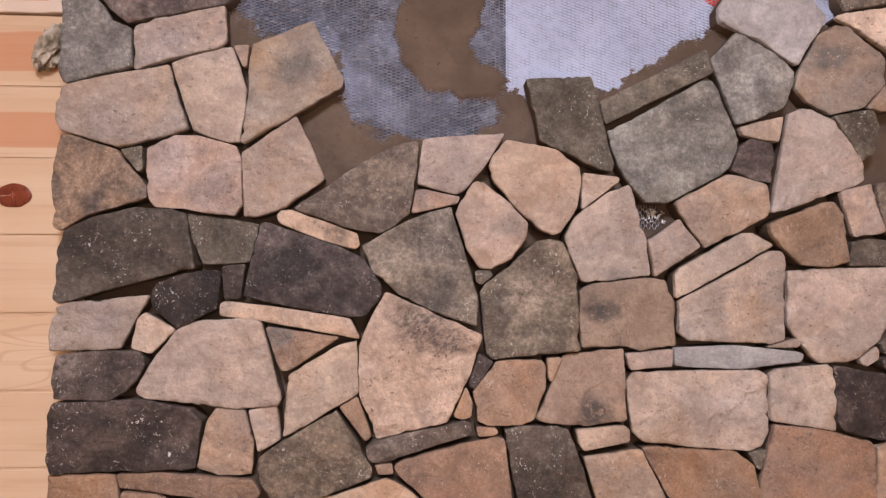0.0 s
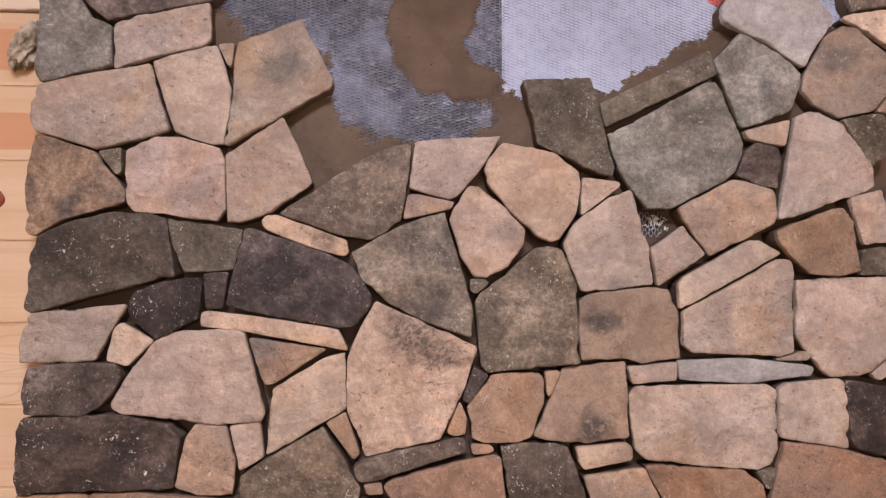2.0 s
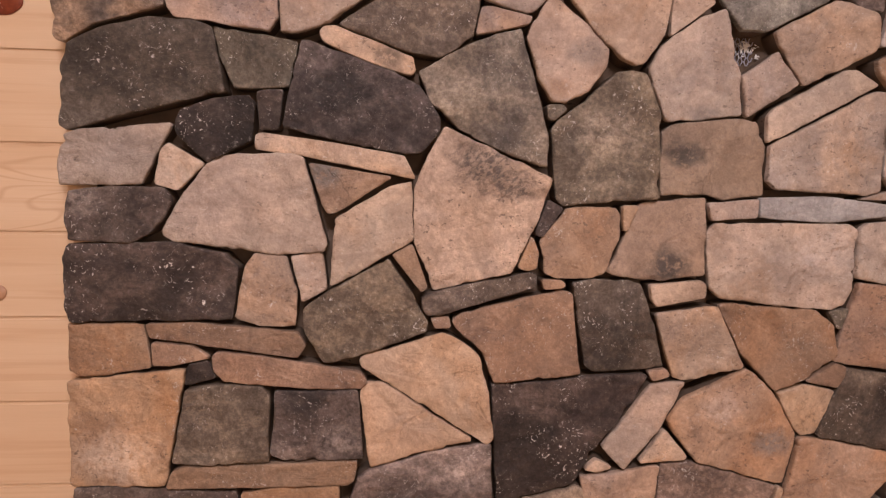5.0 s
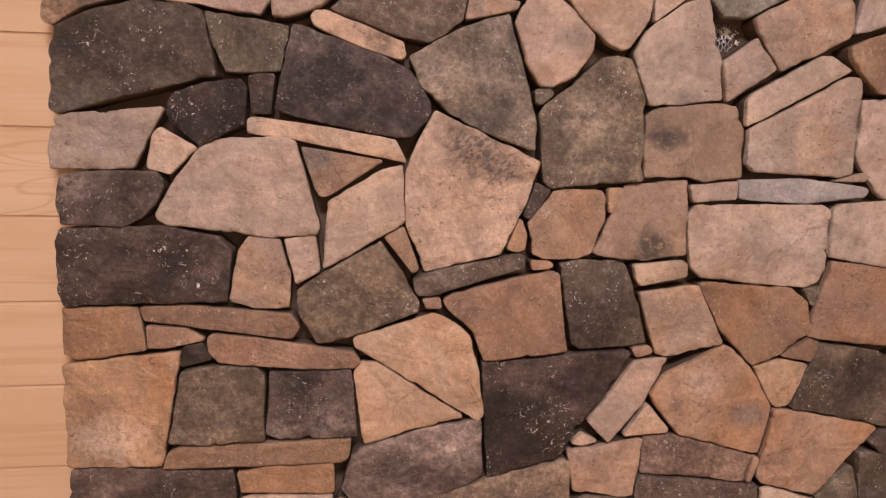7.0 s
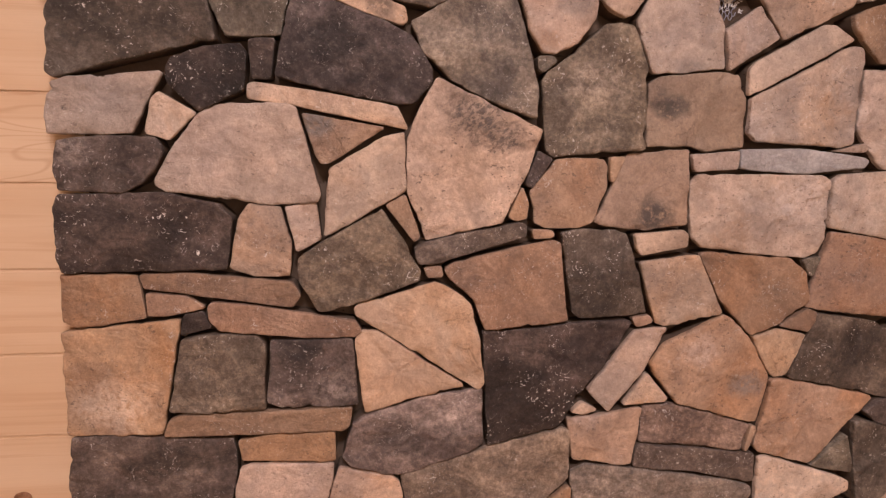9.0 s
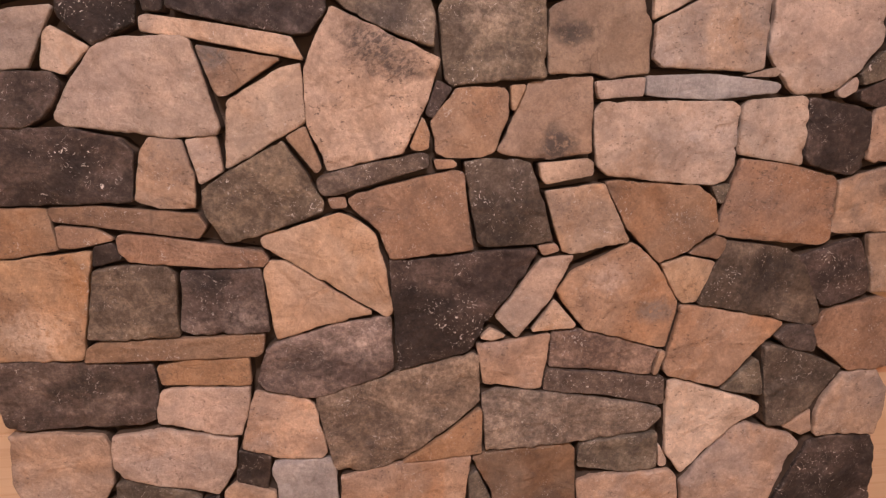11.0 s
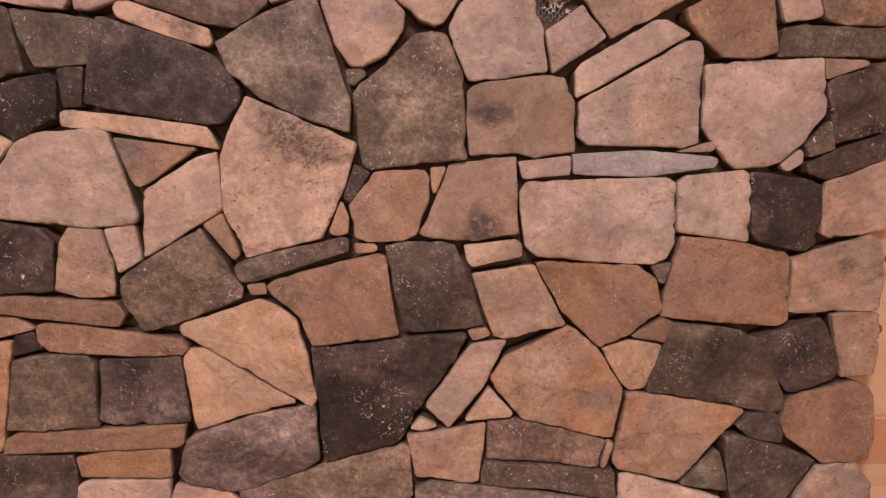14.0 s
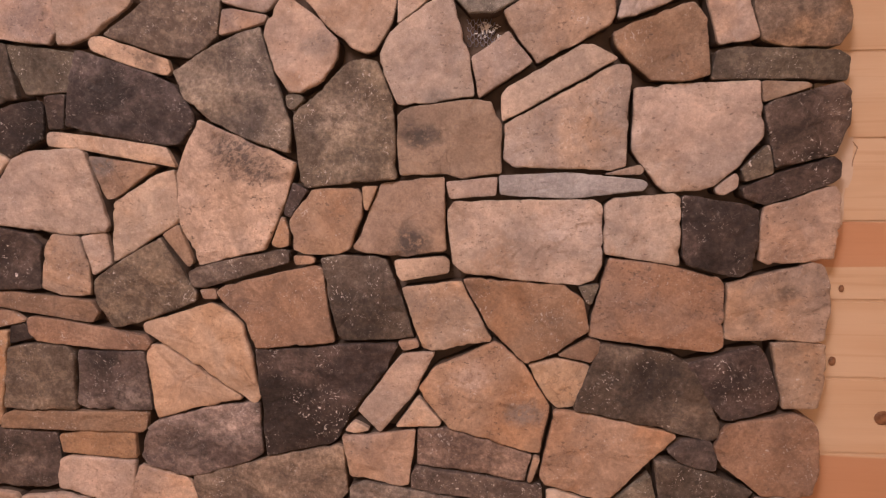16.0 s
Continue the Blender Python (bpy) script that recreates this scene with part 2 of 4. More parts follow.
def mortar_material():
    m, nt, b = nodes_of("mortar", 0.92, 0.2)
    k = Net(nt)
    p = nt.nodes.new("ShaderNodeTexCoord").outputs["Object"]
    a, c = k.noise(p, 14.0, 5.0, 0.6), k.noise(p, 160.0, 4.0, 0.7)
    col = k.mix(k.step(a, 0.3, 0.7), rgb(0.106, 0.075, 0.054), rgb(0.152, 0.110, 0.082))
    col = k.mix(0.35, col, k.mix(c, rgb(0.6, 0.6, 0.6), rgb(1.4, 1.4, 1.4)), "MULTIPLY")
    dots = k.math("MULTIPLY", k.step(k.noise(k.vec("MULTIPLY", p, (1.0, 1.0, 2.2)), 75.0, 2.0, 0.5), 0.66, 0.70), k.step(a, 0.5, 0.6))
    col = k.mix(k.math("MULTIPLY", dots, 0.8), col, rgb(0.05, 0.038, 0.03))
    nt.links.new(col, b.inputs["Base Color"])
    nt.links.new(k.bump(c, 0.5, 0.002, k.bump(a, 0.4, 0.006)), b.inputs["Normal"])
    return m


def sheet_material(name, base, alt, bloom, rough):
    m, nt, b = nodes_of(name, rough, 0.4)
    k = Net(nt)
    p = nt.nodes.new("ShaderNodeTexCoord").outputs["Object"]
    a, c = k.noise(p, 11.0, 5.0, 0.65, 0.5), k.noise(p, 130.0, 4.0, 0.7)
    col = k.mix(k.step(a, 0.4, 0.62), base, alt)
    col = k.mix(k.math("MULTIPLY", k.step(c, 0.52, 0.66), bloom), col, rgb(0.62, 0.62, 0.66))
    nt.links.new(col, b.inputs["Base Color"])
    nt.links.new(k.bump(a, 0.5, 0.01, k.bump(c, 0.4, 0.002)), b.inputs["Normal"])
    return m


def pine_material(name, centre=0.0, half=0.0, tone=1.0, figure=0.0):
    """Clear pine with grain along x; centre and half give a band of darker orange heartwood."""
    m, nt, b = nodes_of(name, 0.42, 0.45)
    k = Net(nt)
    raw, p, rnd = k.coords()
    slow = k.noise(k.vec("MULTIPLY", p, (0.9, 4.0, 9.0)), 2.2, 3.0, 0.5, 0.3)
    ring = k.noise(k.vec("MULTIPLY", p, (0.55, 6.0, 26.0)), 3.0, 3.0, 0.55, 0.5)
    fibre = k.noise(k.vec("MULTIPLY", p, (4.0, 60.0, 220.0)), 3.0, 3.0, 0.6)
    col = k.mix(k.step(slow, 0.35, 0.65), rgb(0.64 * tone, 0.45 * tone, 0.285 * tone), rgb(0.69 * tone, 0.515 * tone, 0.345 * tone))
    col = k.mix(k.math("MULTIPLY", k.step(ring, 0.54, 0.66), 0.38), col, rgb(0.54, 0.33, 0.19))
    if figure:
        flame = k.noise(k.vec("MULTIPLY", p, (1.6, 1.0, 7.5)), 2.4, 1.0, 0.4, 0.6)
        wave = k.math("ABSOLUTE", k.math("SUBTRACT", k.math("FRACT", k.math("MULTIPLY", flame, 11.0)), 0.5))
        col = k.mix(k.math("MULTIPLY", k.step(wave, 0.30, 0.5), figure), col, rgb(0.50, 0.30, 0.17))
    if half:
        z = nt.nodes.new("ShaderNodeSeparateXYZ")
        nt.links.new(raw, z.inputs[0])
        off = k.math("ABSOLUTE", k.math("SUBTRACT", k.math("ADD", z.outputs[2], k.math("MULTIPLY", k.math("SUBTRACT", slow, 0.5), 0.03)), centre))
        heart = k.math("SUBTRACT", 1.0, k.step(off, half * 0.9, half))
        col = k.mix(k.math("MULTIPLY", heart, 0.8), col, rgb(0.56, 0.27, 0.14))
    col = k.mix(0.18, col, k.mix(fibre, rgb(0.7, 0.68, 0.66), rgb(1.25, 1.25, 1.25)), "MULTIPLY")
    nt.links.new(col, b.inputs["Base Color"])
    nt.links.new(k.bump(fibre, 0.25, 0.0006, k.bump(ring, 0.2, 0.001)), b.inputs["Normal"])
    return m


def plain_material(name, a, c, scale, rough=0.7, spec=0.4, metal=0.0, bump=0.002):
    m, nt, b = nodes_of(name, rough, spec)
    b.inputs["Metallic"].default_value = metal
    k = Net(nt)
    p = nt.nodes.new("ShaderNodeTexCoord").outputs["Object"]
    n = k.noise(p, scale, 5.0, 0.6)
    nt.links.new(k.mix(k.step(n, 0.35, 0.65), a, c), b.inputs["Base Color"])
    nt.links.new(k.bump(n, 0.4, bump), b.inputs["Normal"])
    return m


MORTAR = mortar_material()
FELT = sheet_material("grey_felt_sheet", rgb(0.064, 0.070, 0.096), rgb(0.31, 0.335, 0.435), 0.75, 0.6)
WRAP = sheet_material("white_wrap_sheet", rgb(0.62, 0.68, 0.84), rgb(0.58, 0.64, 0.79), 0.1, 0.5)
RED = plain_material("red_print", rgb(0.58, 0.055, 0.035), rgb(0.66, 0.09, 0.06), 60, 0.55)
LATH = plain_material("galvanised_lath", rgb(0.40, 0.43, 0.53), rgb(0.68, 0.72, 0.86), 60, 0.38, 0.5, 0.25, 0.0005)
PINE = pine_material("pine")
KNOT = plain_material("pine_knot", rgb(0.13, 0.022, 0.010), rgb(0.22, 0.050, 0.020), 70, 0.28, 0.5, 0.0, 0.0008)
TRIM = plain_material("pale_painted_trim", rgb(0.74, 0.60, 0.49), rgb(0.70, 0.55, 0.43), 9, 0.5)
PLASTER = plain_material("crumpled_plaster", rgb(0.56, 0.49, 0.40), rgb(0.19, 0.155, 0.105), 34, 0.85, 0.2, 0.0, 0.004)
CEILING = plain_material("ceiling_paint", rgb(0.72, 0.68, 0.62), rgb(0.76, 0.73, 0.68), 6, 0.9)
PALE_KNOT = plain_material("pale_pine_knot", rgb(0.36, 0.19, 0.105), rgb(0.46, 0.27, 0.16), 90, 0.45, 0.4, 0.0, 0.0008)
BROWN_KNOT = plain_material("brown_pine_knot", rgb(0.15, 0.062, 0.028), rgb(0.30, 0.15, 0.075), 90, 0.5, 0.4, 0.0, 0.0008)
PENCIL = plain_material("pencil", rgb(0.26, 0.16, 0.11), rgb(0.33, 0.21, 0.14), 90, 0.7)
FLOOR = pine_material("floor_pine", tone=0.7)
GLASS = plain_material("lamp_diffuser", rgb(0.8, 0.8, 0.78), rgb(0.84, 0.84, 0.82), 20, 0.5)
GLASS.node_tree.nodes["Principled BSDF"].inputs["Emission Color"].default_value = rgb(1.0, 0.955, 0.92)
GLASS.node_tree.nodes["Principled BSDF"].inputs["Emission Strength"].default_value = 2.0
LAMP_FRAME = plain_material("white_lamp_frame", rgb(0.74, 0.74, 0.72), rgb(0.78, 0.78, 0.76), 20, 0.4)

# ---- mesh helpers ----


def part(name, bm, material, parent=None, label="", smooth=False, at=(0, 0, 0)):
    me = bpy.data.meshes.new(name)
    bm.to_mesh(me)
    bm.free()
    me.materials.append(material)
    if smooth:
        me.polygons.foreach_set("use_smooth", [True] * len(me.polygons))
    ob = new(name, me)
    ob.location = at
    ob.parent = parent
    if label:
        tagged(ob, label)
    return ob


def box(bm, lo, hi, bevel=0.0):
    size, mid = [b - a for a, b in zip(lo, hi)], [(a + b) / 2 for a, b in zip(lo, hi)]
    made = bmesh.ops.create_cube(bm, size=1, matrix=Matrix.Translation(mid) @ Matrix.Diagonal((*size, 1)))
    if bevel:
        edges = {e for v in made["verts"] for e in v.link_edges}
        bmesh.ops.bevel(bm, geom=list(edges), offset=bevel, segments=2, affect="EDGES")
    return bm


def slab(name, lo, hi, material, label, category="", bevel=0.0, kind="structure"):
    bm = box(bmesh.new(), lo, hi, bevel)
    return tagged(part(name, bm, material), label, category, "", kind)


def from_arrays(name, verts, faces, material, parent=None, label="", kind="", smooth=False):
    me = bpy.data.meshes.new(name)
    me.from_pydata(verts, [], faces)
    me.materials.append(material)
    if smooth:
        me.polygons.foreach_set("use_smooth", [True] * len(me.polygons))
    ob = new(name, me)
    ob.parent = parent
    return tagged(ob, label, "", "", kind)


# ---- the room ----
FACE, BOARD = 1.060, 1.103        # stone faces, board faces
wall_north = slab("wall_north", (-2.3, 1.128, 0), (2.5, 1.24, 2.5), PINE, "pine-clad cabin wall behind a half-laid stone veneer", "wall")
# south wall, built round an opening added for the fill lamp
bm = bmesh.new()
for lo, hi in (((-2.3, -2.6, 0), (-0.15, -2.5, 2.5)), ((1.15, -2.6, 0), (2.5, -2.5, 2.5)), ((-0.15, -2.6, 0), (1.15, -2.5, 0.95)), ((-0.15, -2.6, 2.15), (1.15, -2.5, 2.5))):
    box(bm, lo, hi)
tagged(part("wall_south", bm, PINE), "plain pine-clad cabin wall with an opening added for the fill lamp", "wall", "", "structure")
slab("wall_west", (-2.4, -2.6, 0), (-2.3, 1.24, 2.5), PINE, "plain pine-clad cabin wall", "wall")
slab("wall_east", (2.5, -2.6, 0), (2.6, 1.24, 2.5), PINE, "plain pine-clad cabin wall", "wall")
slab("floor", (-2.4, -2.6, -0.1), (2.6, 1.24, 0), FLOOR, "pine plank floor", "floor")
slab("ceiling", (-2.4, -2.6, 2.5), (2.6, 1.24, 2.6), CEILING, "off-white painted ceiling", "ceiling")

# tongue-and-groove boards either side of the stonework
HEART = {
    "flame": pine_material("pine_flame_grain", figure=0.5),
    "panel": pine_material("pine_heartwood_panel", 1.9, 0.3),
    "upper": pine_material("pine_heartwood_upper", -0.003, 0.038),
    "second": pine_material("pine_heartwood_second", -0.013, 0.030),
    "middle": pine_material("pine_heartwood_middle", 0.028, 0.037),
    "lower": pine_material("pine_heartwood_lower", 0.018, 0.044),
}


def board(x0, x1, z0, z1, material=PINE):
    """One tongue-and-groove board with eased edges."""
    mid = ((x0 + x1) / 2, BOARD + 0.0125, (z0 + z1) / 2)
    bm = box(bmesh.new(), (x0 - mid[0], -0.0125, z0 - mid[2] + 0.0001), (x1 - mid[0], 0.0124, z1 - mid[2] - 0.0001), 0.0026)
    return part("board", bm, material, wall_north, at=mid)


LEFT = [0.0, 0.045, 0.175, 0.305, 0.434, 0.564, 0.694, 0.823, 0.953, 1.083, 1.211, 1.341, 1.473, 1.604, 1.728, 1.855]
for z0, z1 in zip(LEFT, LEFT[1:]):
    board(-2.29, -0.604, z0, z1, HEART["upper"] if z0 > 1.72 else HEART["second"] if z0 > 1.6 else HEART["flame"] if 1.2 < z0 < 1.22 else PINE)
RIGHT = [z - 0.009 if z else 0.0 for z in LEFT] + [1.976, 2.106, 2.236, 2.366, 2.495]
for z0, z1 in zip(RIGHT, RIGHT[1:]):
    board(0.880, 2.49, z0, z1, HEART["middle"] if 1.07 < z0 < 1.08 else HEART["lower"] if 0.68 < z0 < 0.69 else PINE)


def knot(x, z, w, h, material=KNOT):
    """A dark varnished knot, a little proud of its board."""
    bm = bmesh.new()
    bmesh.ops.create_uvsphere(bm, u_segments=28, v_segments=14, radius=1.0)
    for v in bm.verts:
        r = 1 + 0.07 * noise.noise(v.co * 1.7 + Vector((x * 9, 0, z * 9)))
        v.co = Vector((v.co.x * w * r, v.co.y * 0.004, v.co.z * h * r))
    return part("knot", bm, material, wall_north, "glossy dark red knot" if material is KNOT else "small brown knot", True, (x, BOARD - 0.001, z))


knot(-0.727, 1.541, 0.029, 0.021)
knot(-0.752, 1.121, 0.013, 0.012, PALE_KNOT)
knot(-0.730, 0.724, 0.013, 0.009, BROWN_KNOT)
knot(0.943, 0.973, 0.0055, 0.008, BROWN_KNOT)
knot(1.028, 0.878, 0.013, 0.012, BROWN_KNOT)
knot(0.949, 1.094, 0.004, 0.006, BROWN_KNOT)

# pale checks across the large knot
bm = bmesh.new()
for xa, za, xb, zb in ((-0.729, 1.541, -0.751, 1.539), (-0.727, 1.543, -0.727, 1.552), (-0.727, 1.539, -0.724, 1.529), (-0.725, 1.541, -0.716, 1.542)):
    bmesh.ops.create_cone(bm, cap_ends=True, segments=6, radius1=0.0006, radius2=0.0002, depth=math.hypot(xb - xa, zb - za),
                          matrix=look(((xa + xb) / 2, BOARD - 0.0044, (za + zb) / 2), (xb, BOARD - 0.0038, zb)))
part("knot_check", bm, TRIM, wall_north, "pale crack in a knot")

# framed recess above the boards, lined with diagonal boards
recess = slab("recess_frame", (-0.676, 1.094, 1.857), (-0.628, 1.128, 2.5), TRIM, "pale pine casing round a recess in the wall", "trim", 0.001)
part("sill", box(bmesh.new(), (-2.29, BOARD - 0.006, 1.857), (-0.6765, 1.1279, 1.878), 0.001), TRIM, recess)
part("back_panel", box(bmesh.new(), (-2.29, 1.120, 1.8785), (-0.6765, 1.1279, 2.5)), HEART["panel"], recess)
for i in range(5):
    bm = box(bmesh.new(), (-0.5, -0.004, -0.046), (0.5, 0.004, 0.046), 0.0012)
    b = part("diagonal_board", bm, PINE, recess)
    b.matrix_world = pose(-0.764 - 0.066 * i, 1.114, 1.955 + 0.066 * i, 0, -45, 0)

# unseen window frame added behind the camera to house the fill lamp
fill_opening = tagged(new("fill_opening"), "unseen pine-framed opening added around the fill lamp", "window", "", "structure")
for name, lo, hi in (("window_frame", (-0.15, -2.58, 0.95), (-0.09, -2.52, 2.15)), ("window_frame", (1.09, -2.58, 0.95), (1.15, -2.52, 2.15)),
                     ("window_frame", (-0.0895, -2.58, 0.95), (1.0895, -2.52, 1.01)), ("window_frame", (-0.0895, -2.58, 2.09), (1.0895, -2.52, 2.15)),
                     ("window_sill", (-0.2, -2.498, 0.90), (1.2, -2.42, 0.945))):
    part(name, box(bmesh.new(), lo, hi, 0.004), PINE, fill_opening)

# ceiling lamp
lamp = tagged(new("ceiling_lamp"), "square flush ceiling lamp with a white diffuser", "lamp")
lamp.location = (-0.15, -0.50, 2.5)
part("diffuser", box(bmesh.new(), (-0.30, -0.30, -0.0065), (0.30, 0.30, -0.0005), 0.001), GLASS, lamp)
bm = bmesh.new()
for lo, hi in (((-0.33, -0.33), (0.33, -0.301)), ((-0.33, 0.301), (0.33, 0.33)), ((-0.33, -0.3005), (-0.301, 0.3005)), ((0.301, -0.3005), (0.33, 0.3005))):
    box(bm, (*lo, -0.012), (*hi, -0.0005))
part("frame", bm, LAMP_FRAME, lamp)

# ---- mortar bed, backing sheets and lath ----


def ell(x, z, cx, cz, rx, rz):
    return 1 - math.hypot((x - cx) / rx, (z - cz) / rz)


PATCH = ((-0.076, 1.885), (-0.062, 1.906), (0.007, 1.899), (0.062, 1.908), (0.078, 1.896), (0.069, 1.854), (0.044, 1.825), (0.066, 1.788),
         (0.118, 1.765), (0.128, 1.745), (0.101, 1.724), (0.032, 1.712), (0.014, 1.730), (-0.025, 1.737), (-0.066, 1.781), (-0.079, 1.843))


def within(outline, x, z):
    """Distance to the outline, above zero inside it."""
    best, inside = 9.0, False
    for (xa, za), (xb, zb) in zip(outline, outline[1:] + outline[:1]):
        t = ((x - xa) * (xb - xa) + (z - za) * (zb - za)) / ((xb - xa) ** 2 + (zb - za) ** 2)
        t = min(1.0, max(0.0, t))
        best = min(best, math.hypot(x - xa - t * (xb - xa), z - za - t * (zb - za)))
        if (za > z) != (zb > z) and x < xa + (xb - xa) * (z - za) / (zb - za):
            inside = not inside
    return best if inside else -best


def bare(x, z):
    """Above zero where no mortar covers the lath: the unlaid top of the wall."""
    n = 0.16 * noise.fractal((x * 22, z * 22, 3.1), 1.0, 2.0, 3) + 0.13 * noise.noise((x * 120, z * 190, 1.3))
    grey = max(ell(x, z, -0.186, 1.9143, 0.196, 0.1247), ell(x, z, -0.088, 1.7665, 0.098, 0.1155), ell(x, z, -0.0096, 1.688, 0.1127, 0.0462), ell(x, z, 0.01, 2.016, 0.441, 0.0924),
               ell(x, z, 0.0786, 1.8219, 0.0588, 0.0924))
    patch = within(PATCH, x, z) * 14
    white = min((x - 0.110) * 9, (z - (1.730 + min(max(0.0, x - 0.292), 0.215) * 0.655)) * 9, (0.760 - x) * 9)
    return max(min(grey, -patch * 1.6), white) + n


def grid(name, x0, x1, z0, z1, step, height, keep, material, parent, label, kind):
    nx, nz = int((x1 - x0) / step) + 1, int((z1 - z0) / step) + 1
    verts = [(x0 + i * step, height(x0 + i * step, z0 + j * step), z0 + j * step) for j in range(nz) for i in range(nx)]
    ok = [keep(v[0], v[2]) for v in verts]
    faces = []
    for j in range(nz - 1):
        for i in range(nx - 1):
            q = (j * nx + i, j * nx + i + 1, (j + 1) * nx + i + 1, (j + 1) * nx + i)
            if all(ok[a] for a in q):
                faces.append(q)
    return from_arrays(name, verts, faces, material, parent, label, kind, True)


LATH_Y = 1.0962


def mortar_height(x, z):
    """Thick where it lies open, sinking behind the lath where that is bare, raked back in the joints between the laid stones."""
    n = noise.fractal((x * 30, z * 30, 7.7), 1.0, 2.0, 3)
    if z < 1.52:
        return 1.104 + 0.0024 * n
    b = bare(x, z)
    cover = min(1.0, max(0.0, 0.5 - b * 3.2))
    cover = cover * cover * (3 - 2 * cover)
    raked = min(1.0, max(0.0, (-0.62 - b) / 0.25))
    face = 1.1005 - 0.0085 * cover + 0.0014 * n * cover
    face += (1.0966 - face) * raked
    deep = min(1.0, max(0.0, (1.60 - z) / 0.08)) * raked
    return face + (1.104 + 0.0024 * n - face) * deep


def mortar_keep(x, z):
    n = 0.005 * noise.noise((z * 40, x * 40, 1.0))
    return -0.618 + n < x < 0.890 + n


grid("mortar_bed", -0.64, 0.91, 0.0, 2.07, 0.004, mortar_height, mortar_keep, MORTAR, wall_north, "brown mortar bed with deep dark joints", "stuff")
part("grey_sheet", box(bmesh.new(), (-0.616, 1.0985, 1.60), (0.888, 1.1027, 2.09)), FELT, wall_north, "grey weather sheet smeared with cement")
part("white_sheet", box(bmesh.new(), (0.116, 1.0972, 1.68), (0.775, 1.0982, 1.967)), WRAP, wall_north, "white building wrap")


def stroke(points, w):
    """A printed stroke on the wrap, mitred at its bends."""
    pts = [Vector(p) for p in points]
    dirs = [(b - a).normalized() for a, b in zip(pts, pts[1:])]
    bm, pairs = bmesh.new(), []
    for i, p in enumerate(pts):
        d = (dirs[max(0, i - 1)] + dirs[min(i, len(dirs) - 1)]).normalized()
        n = Vector((-d.y, d.x)) * w / 2
        pairs.append([bm.verts.new((q.x, 1.0968, q.y)) for q in (p - n, p + n)])
    for (a, b), (c, d) in zip(pairs, pairs[1:]):
        bm.faces.new((a, c, d, b))
    return part("print_mark", bm, RED, wall_north, "red printed mark")


stroke(((0.4628, 1.9642), (0.453, 1.9467), (0.4706, 1.9282), (0.5069, 1.9033)), 0.017)
stroke(((0.5, 1.9642), (0.4902, 1.9495), (0.5098, 1.9328), (0.5343, 1.919)), 0.015)
stroke(((0.5715, 1.9652), (0.5784, 1.9467)), 0.016)


def lath(x0, x1, z0, z1, w, h, depth, everywhere=False):
    """Expanded metal: rows of six-sided meshes made of thin tilted strands."""
    verts, faces = [], []

    def strand(ax, az, bx, bz, t):
        d = math.hypot(bx - ax, bz - az)
        nx, nz = -(bz - az) / d * t, (bx - ax) / d * t
        wave = 0.0012 * noise.noise((ax * 14, az * 14, 0.0))
        y0, y1 = depth - 0.0016 + wave, depth + 0.0004 + wave
        i = len(verts)
        verts.extend(((ax - nx, y1, az - nz), (bx - nx, y1, bz - nz), (bx, y0, bz), (ax, y0, az), (bx + nx, y1, bz + nz), (ax + nx, y1, az + nz)))
        faces.extend(((i, i + 1, i + 2, i + 3), (i + 3, i + 2, i + 4, i + 5)))

    for j in range(int((z1 - z0) / h)):
        for i in range(int((x1 - x0) / w)):
            x, z = x0 + (i + 0.5 * (j % 2)) * w, z0 + j * h
            if not everywhere and bare(x, z) < -0.12:
                continue
            x += 0.0007 * noise.noise((x * 31, z * 31, 4.0))
            strand(x - w * 0.14, z, x + w * 0.14, z, 0.00065)
            strand(x + w * 0.14, z, x + w * 0.5 - w * 0.14, z + h, 0.00052)
            strand(x - w * 0.14, z, x - w * 0.5 + w * 0.14, z + h, 0.00052)
    return from_arrays("wire_lath", verts, faces, LATH, wall_north, "galvanised expanded metal lath", "stuff")


lath(-0.40, 0.768, 1.61, 2.06, 0.0154, 0.0027, LATH_Y)
lath(0.352, 0.400, 1.488, 1.530, 0.0105, 0.0060, 1.0995, True)
bm = bmesh.new()
crumbs = random.Random(3)
for _ in range(46):
    x, z = 0.381 + crumbs.gauss(0, 0.010), 1.514 + crumbs.gauss(0, 0.006)
    bmesh.ops.create_icosphere(bm, subdivisions=1, radius=crumbs.uniform(0.0008, 0.0024), matrix=pose(x, 1.0975, z, 0, crumbs.uniform(0, 180), 0) @ Matrix.Diagonal((1.9, 0.7, 0.7, 1)))
tagged(part("cement_crumbs", bm, LAMP_FRAME, wall_north), "white cement crumbs caught on the lath", "", "", "stuff")

# thin cement smears on the boards beside the stones
SMEAR = plain_material("cement_smear", rgb(0.62, 0.49, 0.37), rgb(0.67, 0.54, 0.42), 30, 0.85)


def smear(x, z, w, h, turn=0.0):
    """A thin ragged film of dried cement with feathered fingers."""
    bm = bmesh.new()
    count = 40
    rim = []
    for i in range(count):
        a = 2 * math.pi * i / count
        r = 1 + 0.45 * noise.fractal((math.cos(a) * 2.4 + x * 40, math.sin(a) * 2.4 + z * 40, 0.0), 0.8, 2.0, 3)
        rim.append(bm.verts.new((math.cos(a) * w * r + math.sin(a) * h * turn, 0, math.sin(a) * h * r)))
    mid = bm.verts.new((0, -0.0012, 0))
    for i in range(count):
        bm.faces.new((rim[i], rim[(i + 1) % count], mid))
    return part("cement_smear", bm, SMEAR, wall_north, "pale dried cement smear", True, (x, BOARD - 0.0004, z))


